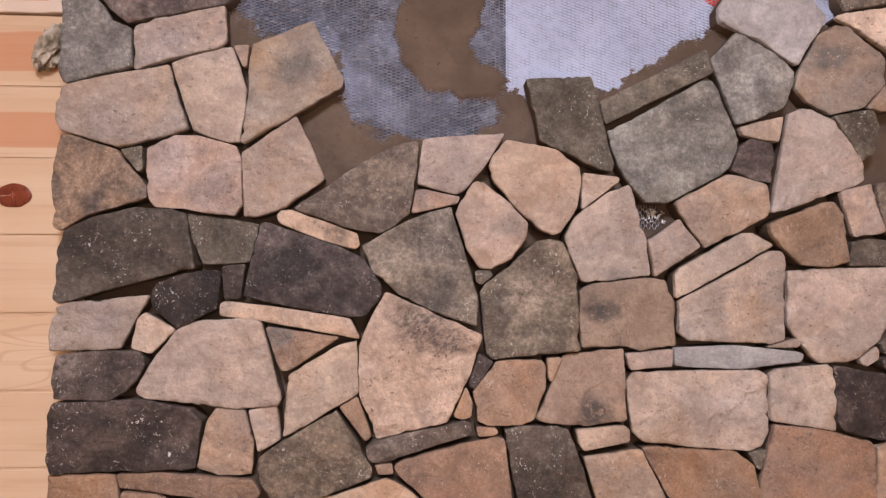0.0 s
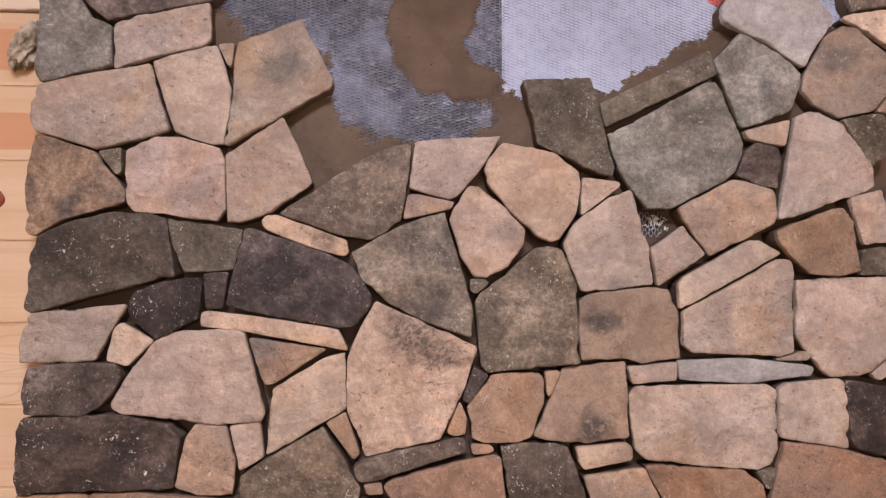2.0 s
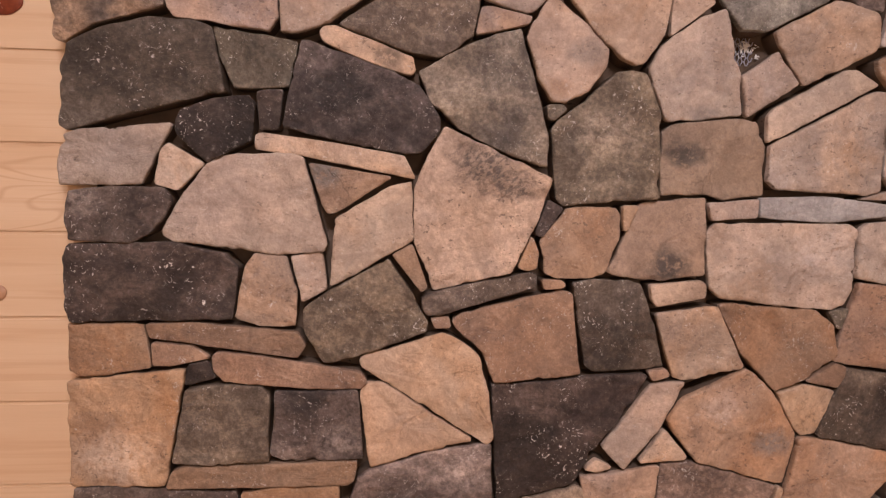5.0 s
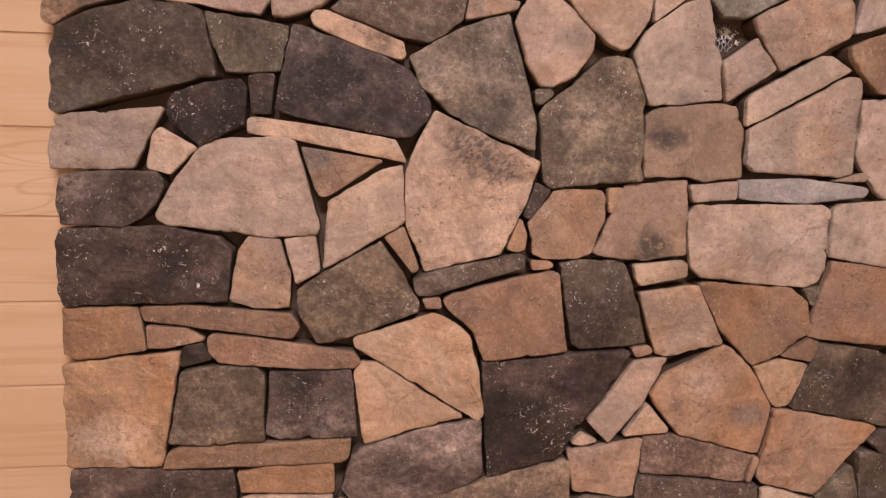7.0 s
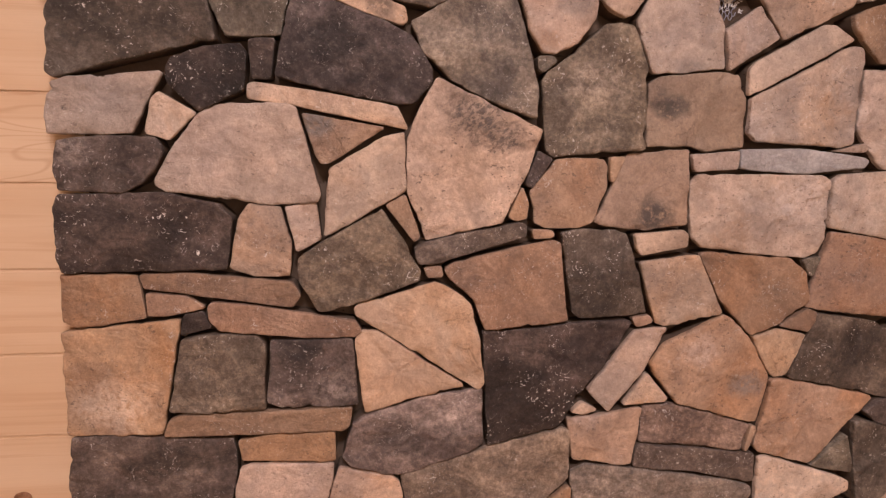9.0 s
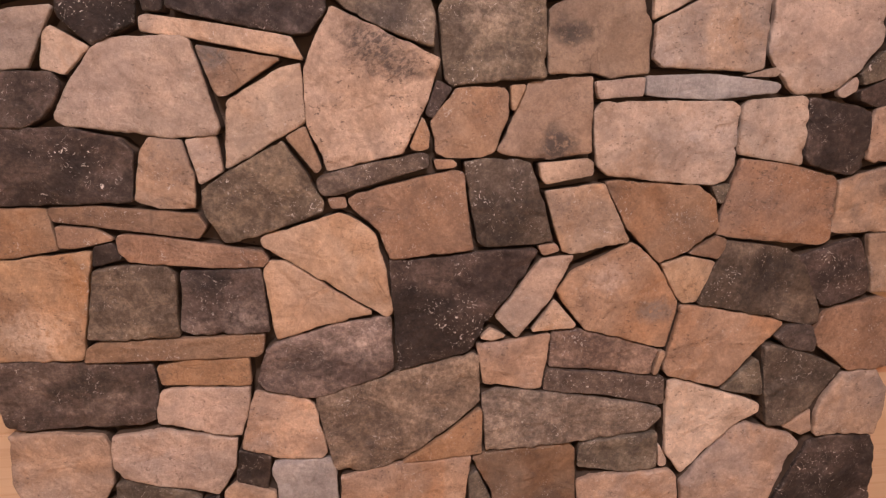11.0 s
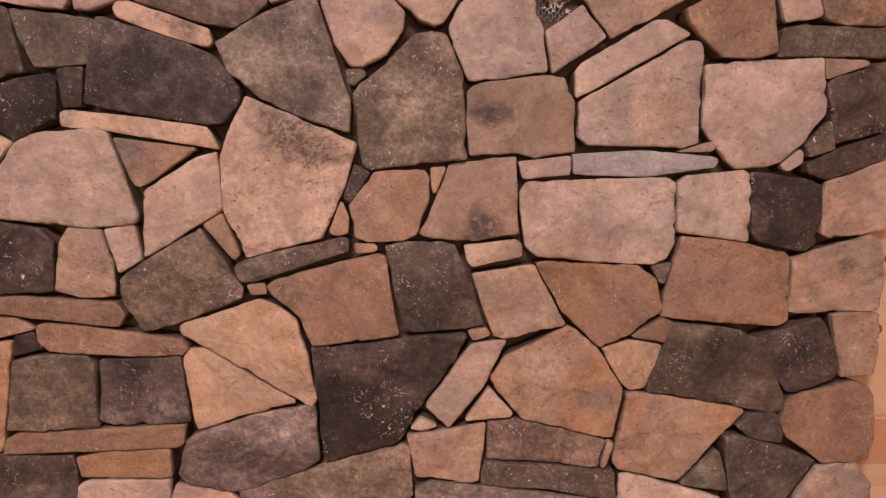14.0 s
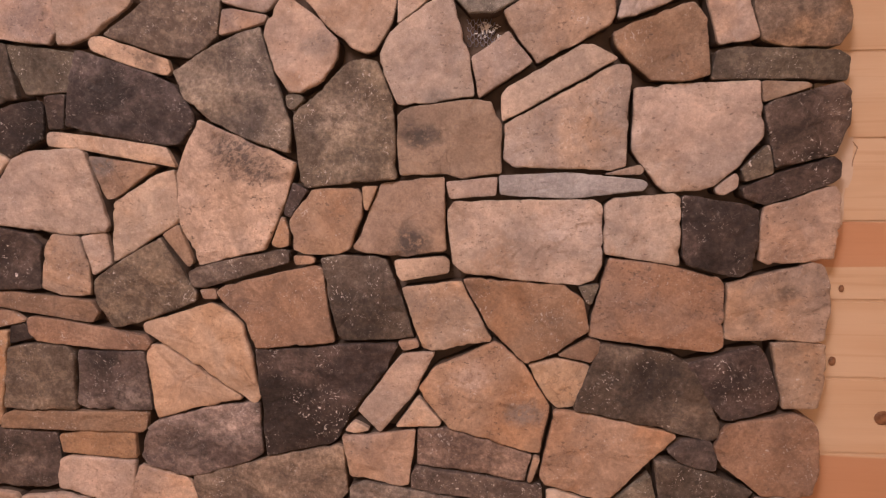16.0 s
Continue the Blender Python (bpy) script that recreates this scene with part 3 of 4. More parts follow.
smear(0.928, 1.285, 0.020, 0.085)
smear(0.932, 1.335, 0.010, 0.045, 0.1)
smear(0.938, 1.255, 0.006, 0.035)
smear(0.918, 1.180, 0.012, 0.040)

bm = bmesh.new()
for (xa, za), (xb, zb) in zip(((0.951, 1.327), (0.958, 1.318), (0.953, 1.300)), ((0.958, 1.318), (0.953, 1.300), (0.952, 1.290))):
    bmesh.ops.create_cone(bm, cap_ends=True, segments=6, radius1=0.0008, radius2=0.0006, depth=math.hypot(xb - xa, zb - za) * 1.2,
                          matrix=look(((xa + xb) / 2, BOARD - 0.0004, (za + zb) / 2), (xb, BOARD - 0.0004, zb)))
part("pencil_mark", bm, PENCIL, wall_north, "dark pencil hook on a board")

# crumpled lump wedged behind the stonework
bm = bmesh.new()
bmesh.ops.create_icosphere(bm, subdivisions=4, radius=1.0)
for v in bm.verts:
    fold = abs(noise.noise(v.co * 1.5 + Vector((4, 2, 9)))) + 0.6 * abs(noise.noise(v.co * 3.4 + Vector((1, 5, 2)))) + 0.3 * abs(noise.noise(v.co * 7.0))
    r = 1.22 - 0.75 * fold
    v.co = Vector((v.co.x * 0.025 * r + 0.017 * v.co.z, v.co.y * 0.020 * r, v.co.z * 0.040 * r))
tagged(part("plaster_lump", bm, PLASTER, None, "", False, (-0.664, 1.087, 1.793)), "crumpled pale plaster lump stuck beside the stones", "plaster lump")

# ---- the stones ----


def rounded(corners, radius):
    """The outline with its corners rounded, as evenly spaced points."""
    pts, n = [], len(corners)
    for i in range(n):
        a, b, c = Vector(corners[i - 1]), Vector(corners[i]), Vector(corners[(i + 1) % n])
        u, w = a - b, c - b
        r = min(radius, u.length * 0.42, w.length * 0.42)
        p, q = b + u.normalized() * r, b + w.normalized() * r
        for s in range(5):
            t = s / 4
            pts.append(p * (1 - t) ** 2 + b * 2 * t * (1 - t) + q * t * t)
    total = sum((pts[i] - pts[i - 1]).length for i in range(len(pts)))
    count = max(24, int(total / 0.0033))
    step, out, left = total / count, [], 0.0
    for i in range(len(pts)):
        a, b = pts[i], pts[(i + 1) % len(pts)]
        d = (b - a).length
        while left < d and len(out) < count:
            out.append(a + (b - a) * (left / d))
            left += step
        left -= d
    return out


seed = [0]


def stone(kind, *corners, tone=(1.0, 1.0, 1.0), spots=()):
    """One split stone set in the wall: chipped ragged edge, uneven hewn face, a slight tilt of its own; tone tints its base colour, spots are patches of its own."""
    seed[0] += 1
    rnd = random.Random(seed[0])
    off = Vector((rnd.uniform(0, 50), rnd.uniform(0, 50), rnd.uniform(0, 50)))
    line = rounded(corners, 0.0024)
    n = len(line)
    cx, cz = sum(p.x for p in line) / n, sum(p.y for p in line) / n
    reach = min((p - Vector((cx, cz))).length for p in line)
    size = min(1.0, reach / 0.035)
    tx, tz, lift = rnd.gauss(0, 0.014), rnd.gauss(0, 0.014), rnd.gauss(0, 0.0018)
    bites = [(rnd.randrange(n), rnd.uniform(0.8, 3.0), rnd.uniform(0.0006, 0.0024) * size) for _ in range(n // 38)]
    outline, nicks = [], []
    for i, p in enumerate(line):
        q = line[(i + 1) % n] - line[i - 1]
        nrm = Vector((q.y, -q.x)).normalized()
        at = Vector((p.x, p.y, 0))
        bite = sum(deep * math.exp(-(min(abs(i - c), n - abs(i - c)) / wide) ** 2) for c, wide, deep in bites)
        j = 0.0013 + (0.0019 * noise.fractal(at * 27 + off, 0.85, 2.1, 5) + 0.0004 * noise.noise(at * 170 + off)) * size - bite
        outline.append((p + nrm * j, nrm))
        nicks.append(bite)
    rings = []
    for inset, depth in ((0.0012, 0.045), (0.0002, 0.011), (-0.0003, 0.0036), (0.0002, 0.0012), (0.0014, 0.0003), (0.0042, 0.0)):
        rings.append([(p.x - nrm.x * inset * size, p.y - nrm.y * inset * size, depth) for p, nrm in outline])
    for k in range(3, len(rings)):
        for _ in range((0, 0, 0, 0, 1, 3)[k]):
            r = rings[k]
            rings[k] = [((r[i - 1][0] + 2 * r[i][0] + r[(i + 1) % n][0]) / 4, (r[i - 1][1] + 2 * r[i][1] + r[(i + 1) % n][1]) / 4, r[i][2]) for i in range(n)]
    last, turns = rings[-1], max(2, int(reach / 0.009))
    for s in range(1, turns):
        f = 1 - s / turns
        rings.append([(cx + (x - cx) * f, cz + (z - cz) * f, 0.0) for x, z, d in last])
    verts, faces = [], []
    for k, ring in enumerate(rings):
        for i, (x, z, depth) in enumerate(ring):
            q = Vector((x, z, 0)) * 13 + off
            hewn = 0.0062 * noise.fractal(q, 1.0, 2.0, 3) + 0.0016 * noise.fractal(q * 5, 0.9, 2.0, 3)
            chip = 0.0040 * max(0.0, noise.fractal(q * 4.1 + off, 0.8, 2.0, 2) - 0.1) * size + 1.3 * nicks[i] if 1 < k < 5 else 0.0
            y = depth - lift + (x - cx) * tx + (z - cz) * tz + hewn * size * min(1.0, k / 4) + chip
            verts.append((x - cx, y if k else 0.050, z - cz))
    for k in range(len(rings) - 1):
        for i in range(n):
            a, b = k * n + i, k * n + (i + 1) % n
            faces.append((a, b, b + n, a + n))
    top = (len(rings) - 1) * n
    verts.append((0, sum(verts[top + i][1] for i in range(n)) / n, 0))
    faces.extend((top + i, top + (i + 1) % n, len(verts) - 1) for i in range(n))
    ob = from_arrays("stone", verts, faces, stone_material(**{**RECIPE[kind], "spots": spots}) if spots else STONE[kind], wall_north, LABEL[kind], "", True)
    # flanks inside joints get mortar colour, standing in for part of the joints' shade
    ob.data.materials.append(MORTAR)
    ob.data.polygons.foreach_set("material_index", [int(i < n and -0.612 < outline[i][0].x < 0.884) for i in range(len(faces))])
    ob.location = (cx, FACE, cz)
    ob.color = (*tone, 1.0)
    return ob


stone("grey", (0.720, 1.905), (0.731, 1.884), (0.828, 1.902), (0.837, 2.027), (0.716, 2.022), tone=(1.36, 1.37, 1.38))
stone("slate", (-0.604, 1.895), (-0.581, 1.884), (-0.557, 1.853), (-0.530, 1.829), (-0.364, 1.869), (-0.338, 1.907), (-0.334, 1.932), (-0.353, 2.007), (-0.606, 1.992), tone=(0.89, 0.90, 0.94))
stone("ash", (0.494, 1.854), (0.505, 1.849), (0.573, 1.821), (0.635, 1.781), (0.692, 1.869), (0.633, 1.932), (0.561, 1.951), (0.543, 1.949), (0.495, 1.887), (0.490, 1.872), tone=(1.14, 1.19, 1.25))
stone("pale", (0.750, 1.851), (0.821, 1.800), (0.874, 1.793), (0.828, 1.893), (0.731, 1.878), (0.711, 1.871), tone=(1.56, 1.60, 1.63))
stone("silver", (-0.633, 1.859), (-0.635, 1.738), (-0.628, 1.726), (-0.521, 1.755), (-0.524, 1.818), (-0.554, 1.831), (-0.568, 1.855), (-0.607, 1.892), (-0.629, 1.899), tone=(0.76, 0.78, 0.81))
stone("tan", (-0.516, 1.751), (-0.459, 1.769), (-0.382, 1.788), (-0.368, 1.802), (-0.369, 1.862), (-0.488, 1.835), (-0.517, 1.820), tone=(0.96, 1.00, 1.04))
stone("tan", (-0.337, 1.759), (-0.332, 1.757), (-0.328, 1.794), (-0.352, 1.792), tone=(0.97, 0.97, 0.97))
stone("tan", (0.630, 1.738), (0.648, 1.716), (0.693, 1.692), (0.759, 1.709), (0.796, 1.749), (0.795, 1.796), (0.726, 1.850), (0.703, 1.852), (0.677, 1.833), (0.638, 1.771), tone=(0.85, 0.90, 0.94), spots=[(-0.020, 0.030, 0.050, 0.8, GREYED)])
stone("silver", (0.523, 1.674), (0.559, 1.682), (0.610, 1.707), (0.627, 1.748), (0.628, 1.769), (0.594, 1.800), (0.540, 1.830), (0.523, 1.835), (0.477, 1.789), tone=(1.11, 1.17, 1.23))
stone("tan", (-0.327, 1.705), (-0.336, 1.627), (-0.277, 1.660), (-0.172, 1.727), (-0.169, 1.741), (-0.202, 1.798), (-0.221, 1.838), (-0.323, 1.793), tone=(0.69, 0.73, 0.77), spots=[(0.012, 0.020, 0.055, 0.75, GREYED), (-0.04, -0.05, 0.05, 0.4, CHALK)])
stone("grey", (0.286, 1.670), (0.477, 1.763), (0.466, 1.802), (0.277, 1.708), tone=(0.92, 0.94, 0.95))
stone("tan", (0.789, 1.700), (0.830, 1.707), (0.828, 1.745), (0.798, 1.745), (0.765, 1.706), tone=(0.97, 0.97, 0.97))
stone("pale", (-0.417, 1.647), (-0.360, 1.629), (-0.342, 1.630), (-0.331, 1.718), (-0.356, 1.789), (-0.370, 1.788), (-0.454, 1.760), tone=(0.89, 0.93, 0.98))
stone("tan", (-0.638, 1.689), (-0.637, 1.662), (-0.628, 1.645), (-0.540, 1.619), (-0.464, 1.637), (-0.428, 1.651), (-0.461, 1.757), (-0.581, 1.733), (-0.630, 1.719), tone=(0.78, 0.82, 0.87))
stone("grey", (0.721, 1.648), (0.747, 1.608), (0.771, 1.625), (0.778, 1.671), (0.768, 1.698), (0.753, 1.698), (0.698, 1.687), tone=(0.91, 0.92, 0.93))
stone("tan", (0.530, 1.653), (0.562, 1.646), (0.595, 1.642), (0.604, 1.685), (0.526, 1.666), tone=(1.14, 1.16, 1.18))
stone("grey", (0.172, 1.640), (0.251, 1.599), (0.293, 1.586), (0.297, 1.601), (0.261, 1.753), (0.146, 1.746), tone=(0.73, 0.74, 0.75))
stone("silver", (0.304, 1.599), (0.333, 1.554), (0.352, 1.532), (0.391, 1.532), (0.466, 1.569), (0.505, 1.595), (0.521, 1.628), (0.523, 1.643), (0.490, 1.731), (0.477, 1.748), (0.459, 1.747), (0.321, 1.669), (0.290, 1.657), tone=(1.02, 1.08, 1.13))
stone("pale", (0.580, 1.517), (0.602, 1.520), (0.732, 1.565), (0.748, 1.576), (0.746, 1.600), (0.697, 1.678), (0.657, 1.699), (0.637, 1.700), (0.615, 1.690), tone=(0.92, 0.97, 1.02))
stone("slate", (0.526, 1.629), (0.510, 1.591), (0.549, 1.575), (0.581, 1.570), (0.587, 1.619), (0.584, 1.637), (0.544, 1.644), tone=(1.18, 1.19, 1.20))
stone("grey", (-0.505, 1.577), (-0.498, 1.583), (-0.501, 1.619), (-0.533, 1.612), tone=(0.92, 0.92, 0.92))
stone("pale", (-0.042, 1.561), (0.022, 1.544), (0.036, 1.549), (0.073, 1.593), (0.107, 1.649), (-0.031, 1.637), tone=(0.96, 0.98, 1.01))
stone("tan", (-0.491, 1.579), (-0.487, 1.532), (-0.478, 1.521), (-0.349, 1.505), (-0.336, 1.523), (-0.341, 1.607), (-0.349, 1.622), (-0.409, 1.638), (-0.449, 1.638), (-0.490, 1.616), tone=(1.07, 1.06, 1.09))
stone("pale", (-0.331, 1.502), (-0.318, 1.501), (-0.263, 1.520), (-0.200, 1.569), (-0.247, 1.673), (-0.335, 1.611), tone=(0.80, 0.80, 0.82))
stone("pale", (0.241, 1.519), (0.308, 1.570), (0.305, 1.575), (0.245, 1.581), tone=(1.03, 1.03, 1.02))
stone("pale", (0.089, 1.610), (0.081, 1.592), (0.086, 1.573), (0.120, 1.529), (0.166, 1.484), (0.190, 1.476), (0.204, 1.481), (0.231, 1.521), (0.240, 1.570), (0.237, 1.591), (0.200, 1.620), (0.112, 1.638), tone=(0.86, 0.82, 0.77))
stone("rusty", (-0.643, 1.568), (-0.636, 1.512), (-0.638, 1.485), (-0.628, 1.480), (-0.587, 1.504), (-0.492, 1.534), (-0.493, 1.551), (-0.539, 1.611), (-0.604, 1.633), (-0.630, 1.638), tone=(0.84, 0.84, 0.86))
stone("mottled", (-0.168, 1.489), (-0.105, 1.476), (-0.089, 1.485), (-0.056, 1.509), (-0.042, 1.609), (-0.042, 1.633), (-0.057, 1.635), (-0.125, 1.603), (-0.249, 1.517), tone=(0.77, 0.76, 0.79))
stone("tan", (-0.052, 1.511), (0.025, 1.528), (0.030, 1.538), (-0.028, 1.550), (-0.044, 1.549), tone=(0.89, 0.89, 0.91))
stone("tan", (0.418, 1.509), (0.458, 1.453), (0.568, 1.508), (0.574, 1.524), (0.570, 1.563), (0.518, 1.580), (0.501, 1.582), (0.407, 1.532), tone=(1.00, 0.98, 0.93))
stone("tan", (0.730, 1.475), (0.787, 1.481), (0.760, 1.566), (0.707, 1.552), tone=(1.03, 1.03, 1.03))
stone("rusty", (0.780, 1.519), (0.792, 1.480), (0.827, 1.469), (0.900, 1.468), (0.915, 1.491), (0.916, 1.514), (0.903, 1.562), (0.809, 1.572), (0.776, 1.567), tone=(0.98, 0.96, 0.95))
stone("pale", (0.032, 1.531), (0.024, 1.509), (0.039, 1.453), (0.063, 1.418), (0.080, 1.417), (0.117, 1.434), (0.142, 1.468), (0.143, 1.495), (0.116, 1.527), (0.070, 1.564), (0.056, 1.565), tone=(0.96, 0.92, 0.88), spots=[(0.030, 0.000, 0.035, 0.5, GREYED), (-0.01, -0.05, 0.03, 0.4, IRON)])
stone("tan", (-0.273, 1.494), (-0.242, 1.480), (-0.186, 1.460), (-0.148, 1.450), (-0.140, 1.456), (-0.144, 1.475), (-0.255, 1.514), (-0.271, 1.512), (-0.277, 1.505), tone=(1.10, 1.11, 1.13), spots=[(0.030, -0.008, 0.030, 0.7, SOOT)])
stone("ochre", (0.576, 1.480), (0.595, 1.454), (0.632, 1.424), (0.676, 1.420), (0.718, 1.429), (0.708, 1.511), (0.689, 1.534), (0.671, 1.533), (0.572, 1.495), tone=(0.78, 0.80, 0.84))
stone("pale", (0.230, 1.506), (0.212, 1.473), (0.217, 1.446), (0.239, 1.396), (0.251, 1.394), (0.359, 1.407), (0.353, 1.464), (0.324, 1.560), (0.289, 1.548), tone=(0.88, 0.91, 0.91), spots=[(0.010, -0.065, 0.035, 0.6, GREYED)])
stone("grey", (-0.416, 1.468), (-0.397, 1.422), (-0.322, 1.429), (-0.309, 1.490), (-0.424, 1.506), tone=(0.76, 0.76, 0.76))
stone("tan", (0.368, 1.403), (0.451, 1.456), (0.414, 1.502), (0.358, 1.464), tone=(0.87, 0.89, 0.91))
stone("olive", (-0.631, 1.449), (-0.636, 1.366), (-0.626, 1.359), (-0.527, 1.389), (-0.410, 1.418), (-0.429, 1.507), (-0.453, 1.514), (-0.511, 1.516), (-0.577, 1.501), (-0.621, 1.479), tone=(0.77, 0.79, 0.81))
stone("grey", (0.721, 1.424), (0.833, 1.422), (0.914, 1.417), (0.916, 1.449), (0.899, 1.460), (0.758, 1.469), (0.728, 1.464), tone=(0.83, 0.82, 0.82))
stone("pale", (0.405, 1.365), (0.581, 1.458), (0.544, 1.478), (0.526, 1.478), (0.414, 1.417), (0.404, 1.405), tone=(0.84, 0.88, 0.92))
stone("mottled", (-0.115, 1.411), (-0.075, 1.375), (0.000, 1.338), (0.058, 1.321), (0.058, 1.369), (0.015, 1.522), (-0.055, 1.499), (-0.134, 1.455), tone=(0.92, 0.96, 1.01), spots=[(0.02, -0.055, 0.06, 0.6, SOOT)])
stone("pale", (0.798, 1.388), (0.866, 1.409), (0.858, 1.414), (0.795, 1.418), tone=(0.71, 0.71, 0.70))
stone("grey", (0.058, 1.395), (0.066, 1.390), (0.086, 1.406), (0.079, 1.413), (0.057, 1.412), tone=(1.01, 1.01, 1.01))
stone("slate", (-0.330, 1.371), (-0.240, 1.350), (-0.153, 1.337), (-0.130, 1.339), (-0.103, 1.371), (-0.104, 1.386), (-0.133, 1.432), (-0.151, 1.443), (-0.290, 1.492), (-0.303, 1.492), tone=(0.63, 0.65, 0.69), spots=[(-0.030, 0.010, 0.085, 0.85, COAL), (0.045, -0.02, 0.07, 0.4, COAL)])
stone("dark", (-0.361, 1.366), (-0.336, 1.368), (-0.330, 1.422), (-0.355, 1.422), (-0.366, 1.418), tone=(0.79, 0.80, 0.80))
stone("mottled", (0.113, 1.420), (0.075, 1.391), (0.066, 1.378), (0.075, 1.272), (0.085, 1.264), (0.233, 1.278), (0.231, 1.405), (0.206, 1.460), (0.185, 1.468), (0.163, 1.463), tone=(0.88, 0.89, 0.89), spots=[(-0.010, 0.020, 0.075, 0.2, CHALK), (0.03, -0.085, 0.05, 0.7, SOOT)])
stone("dark", (-0.478, 1.358), (-0.436, 1.318), (-0.375, 1.350), (-0.369, 1.403), (-0.377, 1.414), (-0.430, 1.406), (-0.472, 1.391), (-0.480, 1.374), tone=(0.76, 0.77, 0.78))
stone("dark", (0.821, 1.289), (0.907, 1.309), (0.923, 1.352), (0.920, 1.402), (0.906, 1.413), (0.819, 1.390), (0.799, 1.382), tone=(1.41, 1.40, 1.39))
stone("tan", (0.408, 1.308), (0.423, 1.295), (0.574, 1.288), (0.595, 1.294), (0.601, 1.437), (0.596, 1.447), (0.578, 1.448), (0.410, 1.360), tone=(1.15, 1.21, 1.27))
stone("spotted", (0.237, 1.332), (0.241, 1.284), (0.316, 1.285), (0.340, 1.278), (0.402, 1.285), (0.403, 1.359), (0.386, 1.398), (0.353, 1.399), (0.251, 1.389), (0.238, 1.378), tone=(0.74, 0.78, 0.82))
stone("tan", (-0.370, 1.339), (-0.311, 1.332), (-0.139, 1.300), (-0.155, 1.332), (-0.258, 1.349), (-0.361, 1.361), (-0.369, 1.358), tone=(1.08, 1.11, 1.14))
stone("pale", (-0.641, 1.306), (-0.640, 1.283), (-0.530, 1.285), (-0.485, 1.371), (-0.611, 1.359), (-0.631, 1.352), tone=(0.76, 0.79, 0.81), spots=[(-0.048, -0.010, 0.0056, 1.0, SOOT)])
stone("pale", (0.608, 1.316), (0.646, 1.264), (0.659, 1.253), (0.710, 1.256), (0.730, 1.262), (0.767, 1.295), (0.799, 1.337), (0.789, 1.418), (0.696, 1.417), (0.608, 1.412), tone=(0.95, 0.98, 1.03))
stone("pale", (-0.509, 1.287), (-0.479, 1.278), (-0.441, 1.315), (-0.489, 1.343), (-0.500, 1.332), tone=(1.08, 1.09, 1.10))
stone("grey", (0.776, 1.268), (0.817, 1.281), (0.808, 1.323), (0.771, 1.287), tone=(1.02, 1.01, 1.01))
stone("tan", (0.569, 1.281), (0.619, 1.281), (0.624, 1.286), (0.619, 1.294), (0.566, 1.281), tone=(1.03, 1.04, 1.05))
stone("ochre", (-0.274, 1.261), (-0.265, 1.247), (-0.255, 1.249), (-0.173, 1.301), (-0.293, 1.319), tone=(0.94, 0.96, 0.98), spots=[(-0.035, 0.018, 0.042, 0.8, GREYED)])
stone("dark", (0.778, 1.242), (0.810, 1.232), (0.904, 1.264), (0.915, 1.273), (0.916, 1.294), (0.905, 1.304), (0.817, 1.276), (0.773, 1.257), tone=(0.99, 0.98, 0.99))
stone("ash", (0.402, 1.250), (0.516, 1.244), (0.625, 1.256), (0.631, 1.265), (0.624, 1.270), (0.515, 1.283), (0.400, 1.280), tone=(0.88, 0.93, 0.97))
stone("pale", (0.735, 1.251), (0.744, 1.247), (0.765, 1.259), (0.766, 1.274), (0.761, 1.280), (0.734, 1.258), tone=(0.90, 0.90, 0.90))
stone("pale", (0.322, 1.245), (0.394, 1.250), (0.396, 1.277), (0.316, 1.270), tone=(0.79, 0.80, 0.83))
stone("pitted", (-0.121, 1.332), (-0.138, 1.287), (-0.138, 1.206), (-0.109, 1.134), (0.008, 1.161), (0.044, 1.237), (0.068, 1.303), (-0.095, 1.376), tone=(1.00, 0.97, 0.96))
stone("tan", (0.181, 1.231), (0.184, 1.225), (0.202, 1.265), (0.179, 1.264), tone=(0.98, 0.98, 0.98))
stone("pale", (-0.499, 1.213), (-0.487, 1.205), (-0.402, 1.194), (-0.339, 1.187), (-0.272, 1.191), (-0.268, 1.201), (-0.301, 1.326), (-0.316, 1.332), (-0.398, 1.330), (-0.421, 1.324), (-0.441, 1.311), (-0.469, 1.275), (-0.494, 1.234), (-0.500, 1.221), tone=(0.89, 0.91, 0.94))
stone("dark", (0.051, 1.240), (0.045, 1.221), (0.054, 1.215), (0.085, 1.259), (0.063, 1.272), tone=(1.02, 1.02, 1.02))
stone("slate", (-0.633, 1.205), (-0.545, 1.201), (-0.518, 1.215), (-0.500, 1.233), (-0.489, 1.255), (-0.489, 1.270), (-0.499, 1.279), (-0.567, 1.281), (-0.629, 1.273), (-0.634, 1.241), tone=(0.69, 0.69, 0.69), spots=[(-0.045, 0.015, 0.04, 0.4, CHALK), (0.0, -0.02, 0.05, 0.5, COAL)])
stone("pale", (-0.175, 1.287), (-0.254, 1.238), (-0.263, 1.139), (-0.235, 1.152), (-0.156, 1.200), (-0.142, 1.211), (-0.144, 1.296), tone=(0.92, 0.92, 0.92))
stone("pale", (0.568, 1.156), (0.681, 1.138), (0.681, 1.241), (0.670, 1.249), (0.580, 1.243), (0.567, 1.233), tone=(1.01, 1.06, 1.12))
stone("ochre", (0.054, 1.209), (0.060, 1.162), (0.076, 1.154), (0.133, 1.154), (0.153, 1.164), (0.174, 1.218), (0.175, 1.251), (0.168, 1.262), (0.091, 1.259), tone=(1.05, 1.02, 1.00))
stone("pale", (0.804, 1.200), (0.803, 1.145), (0.817, 1.139), (0.913, 1.148), (0.919, 1.200), (0.917, 1.247), (0.908, 1.259), (0.808, 1.227), tone=(1.07, 1.03, 1.06))
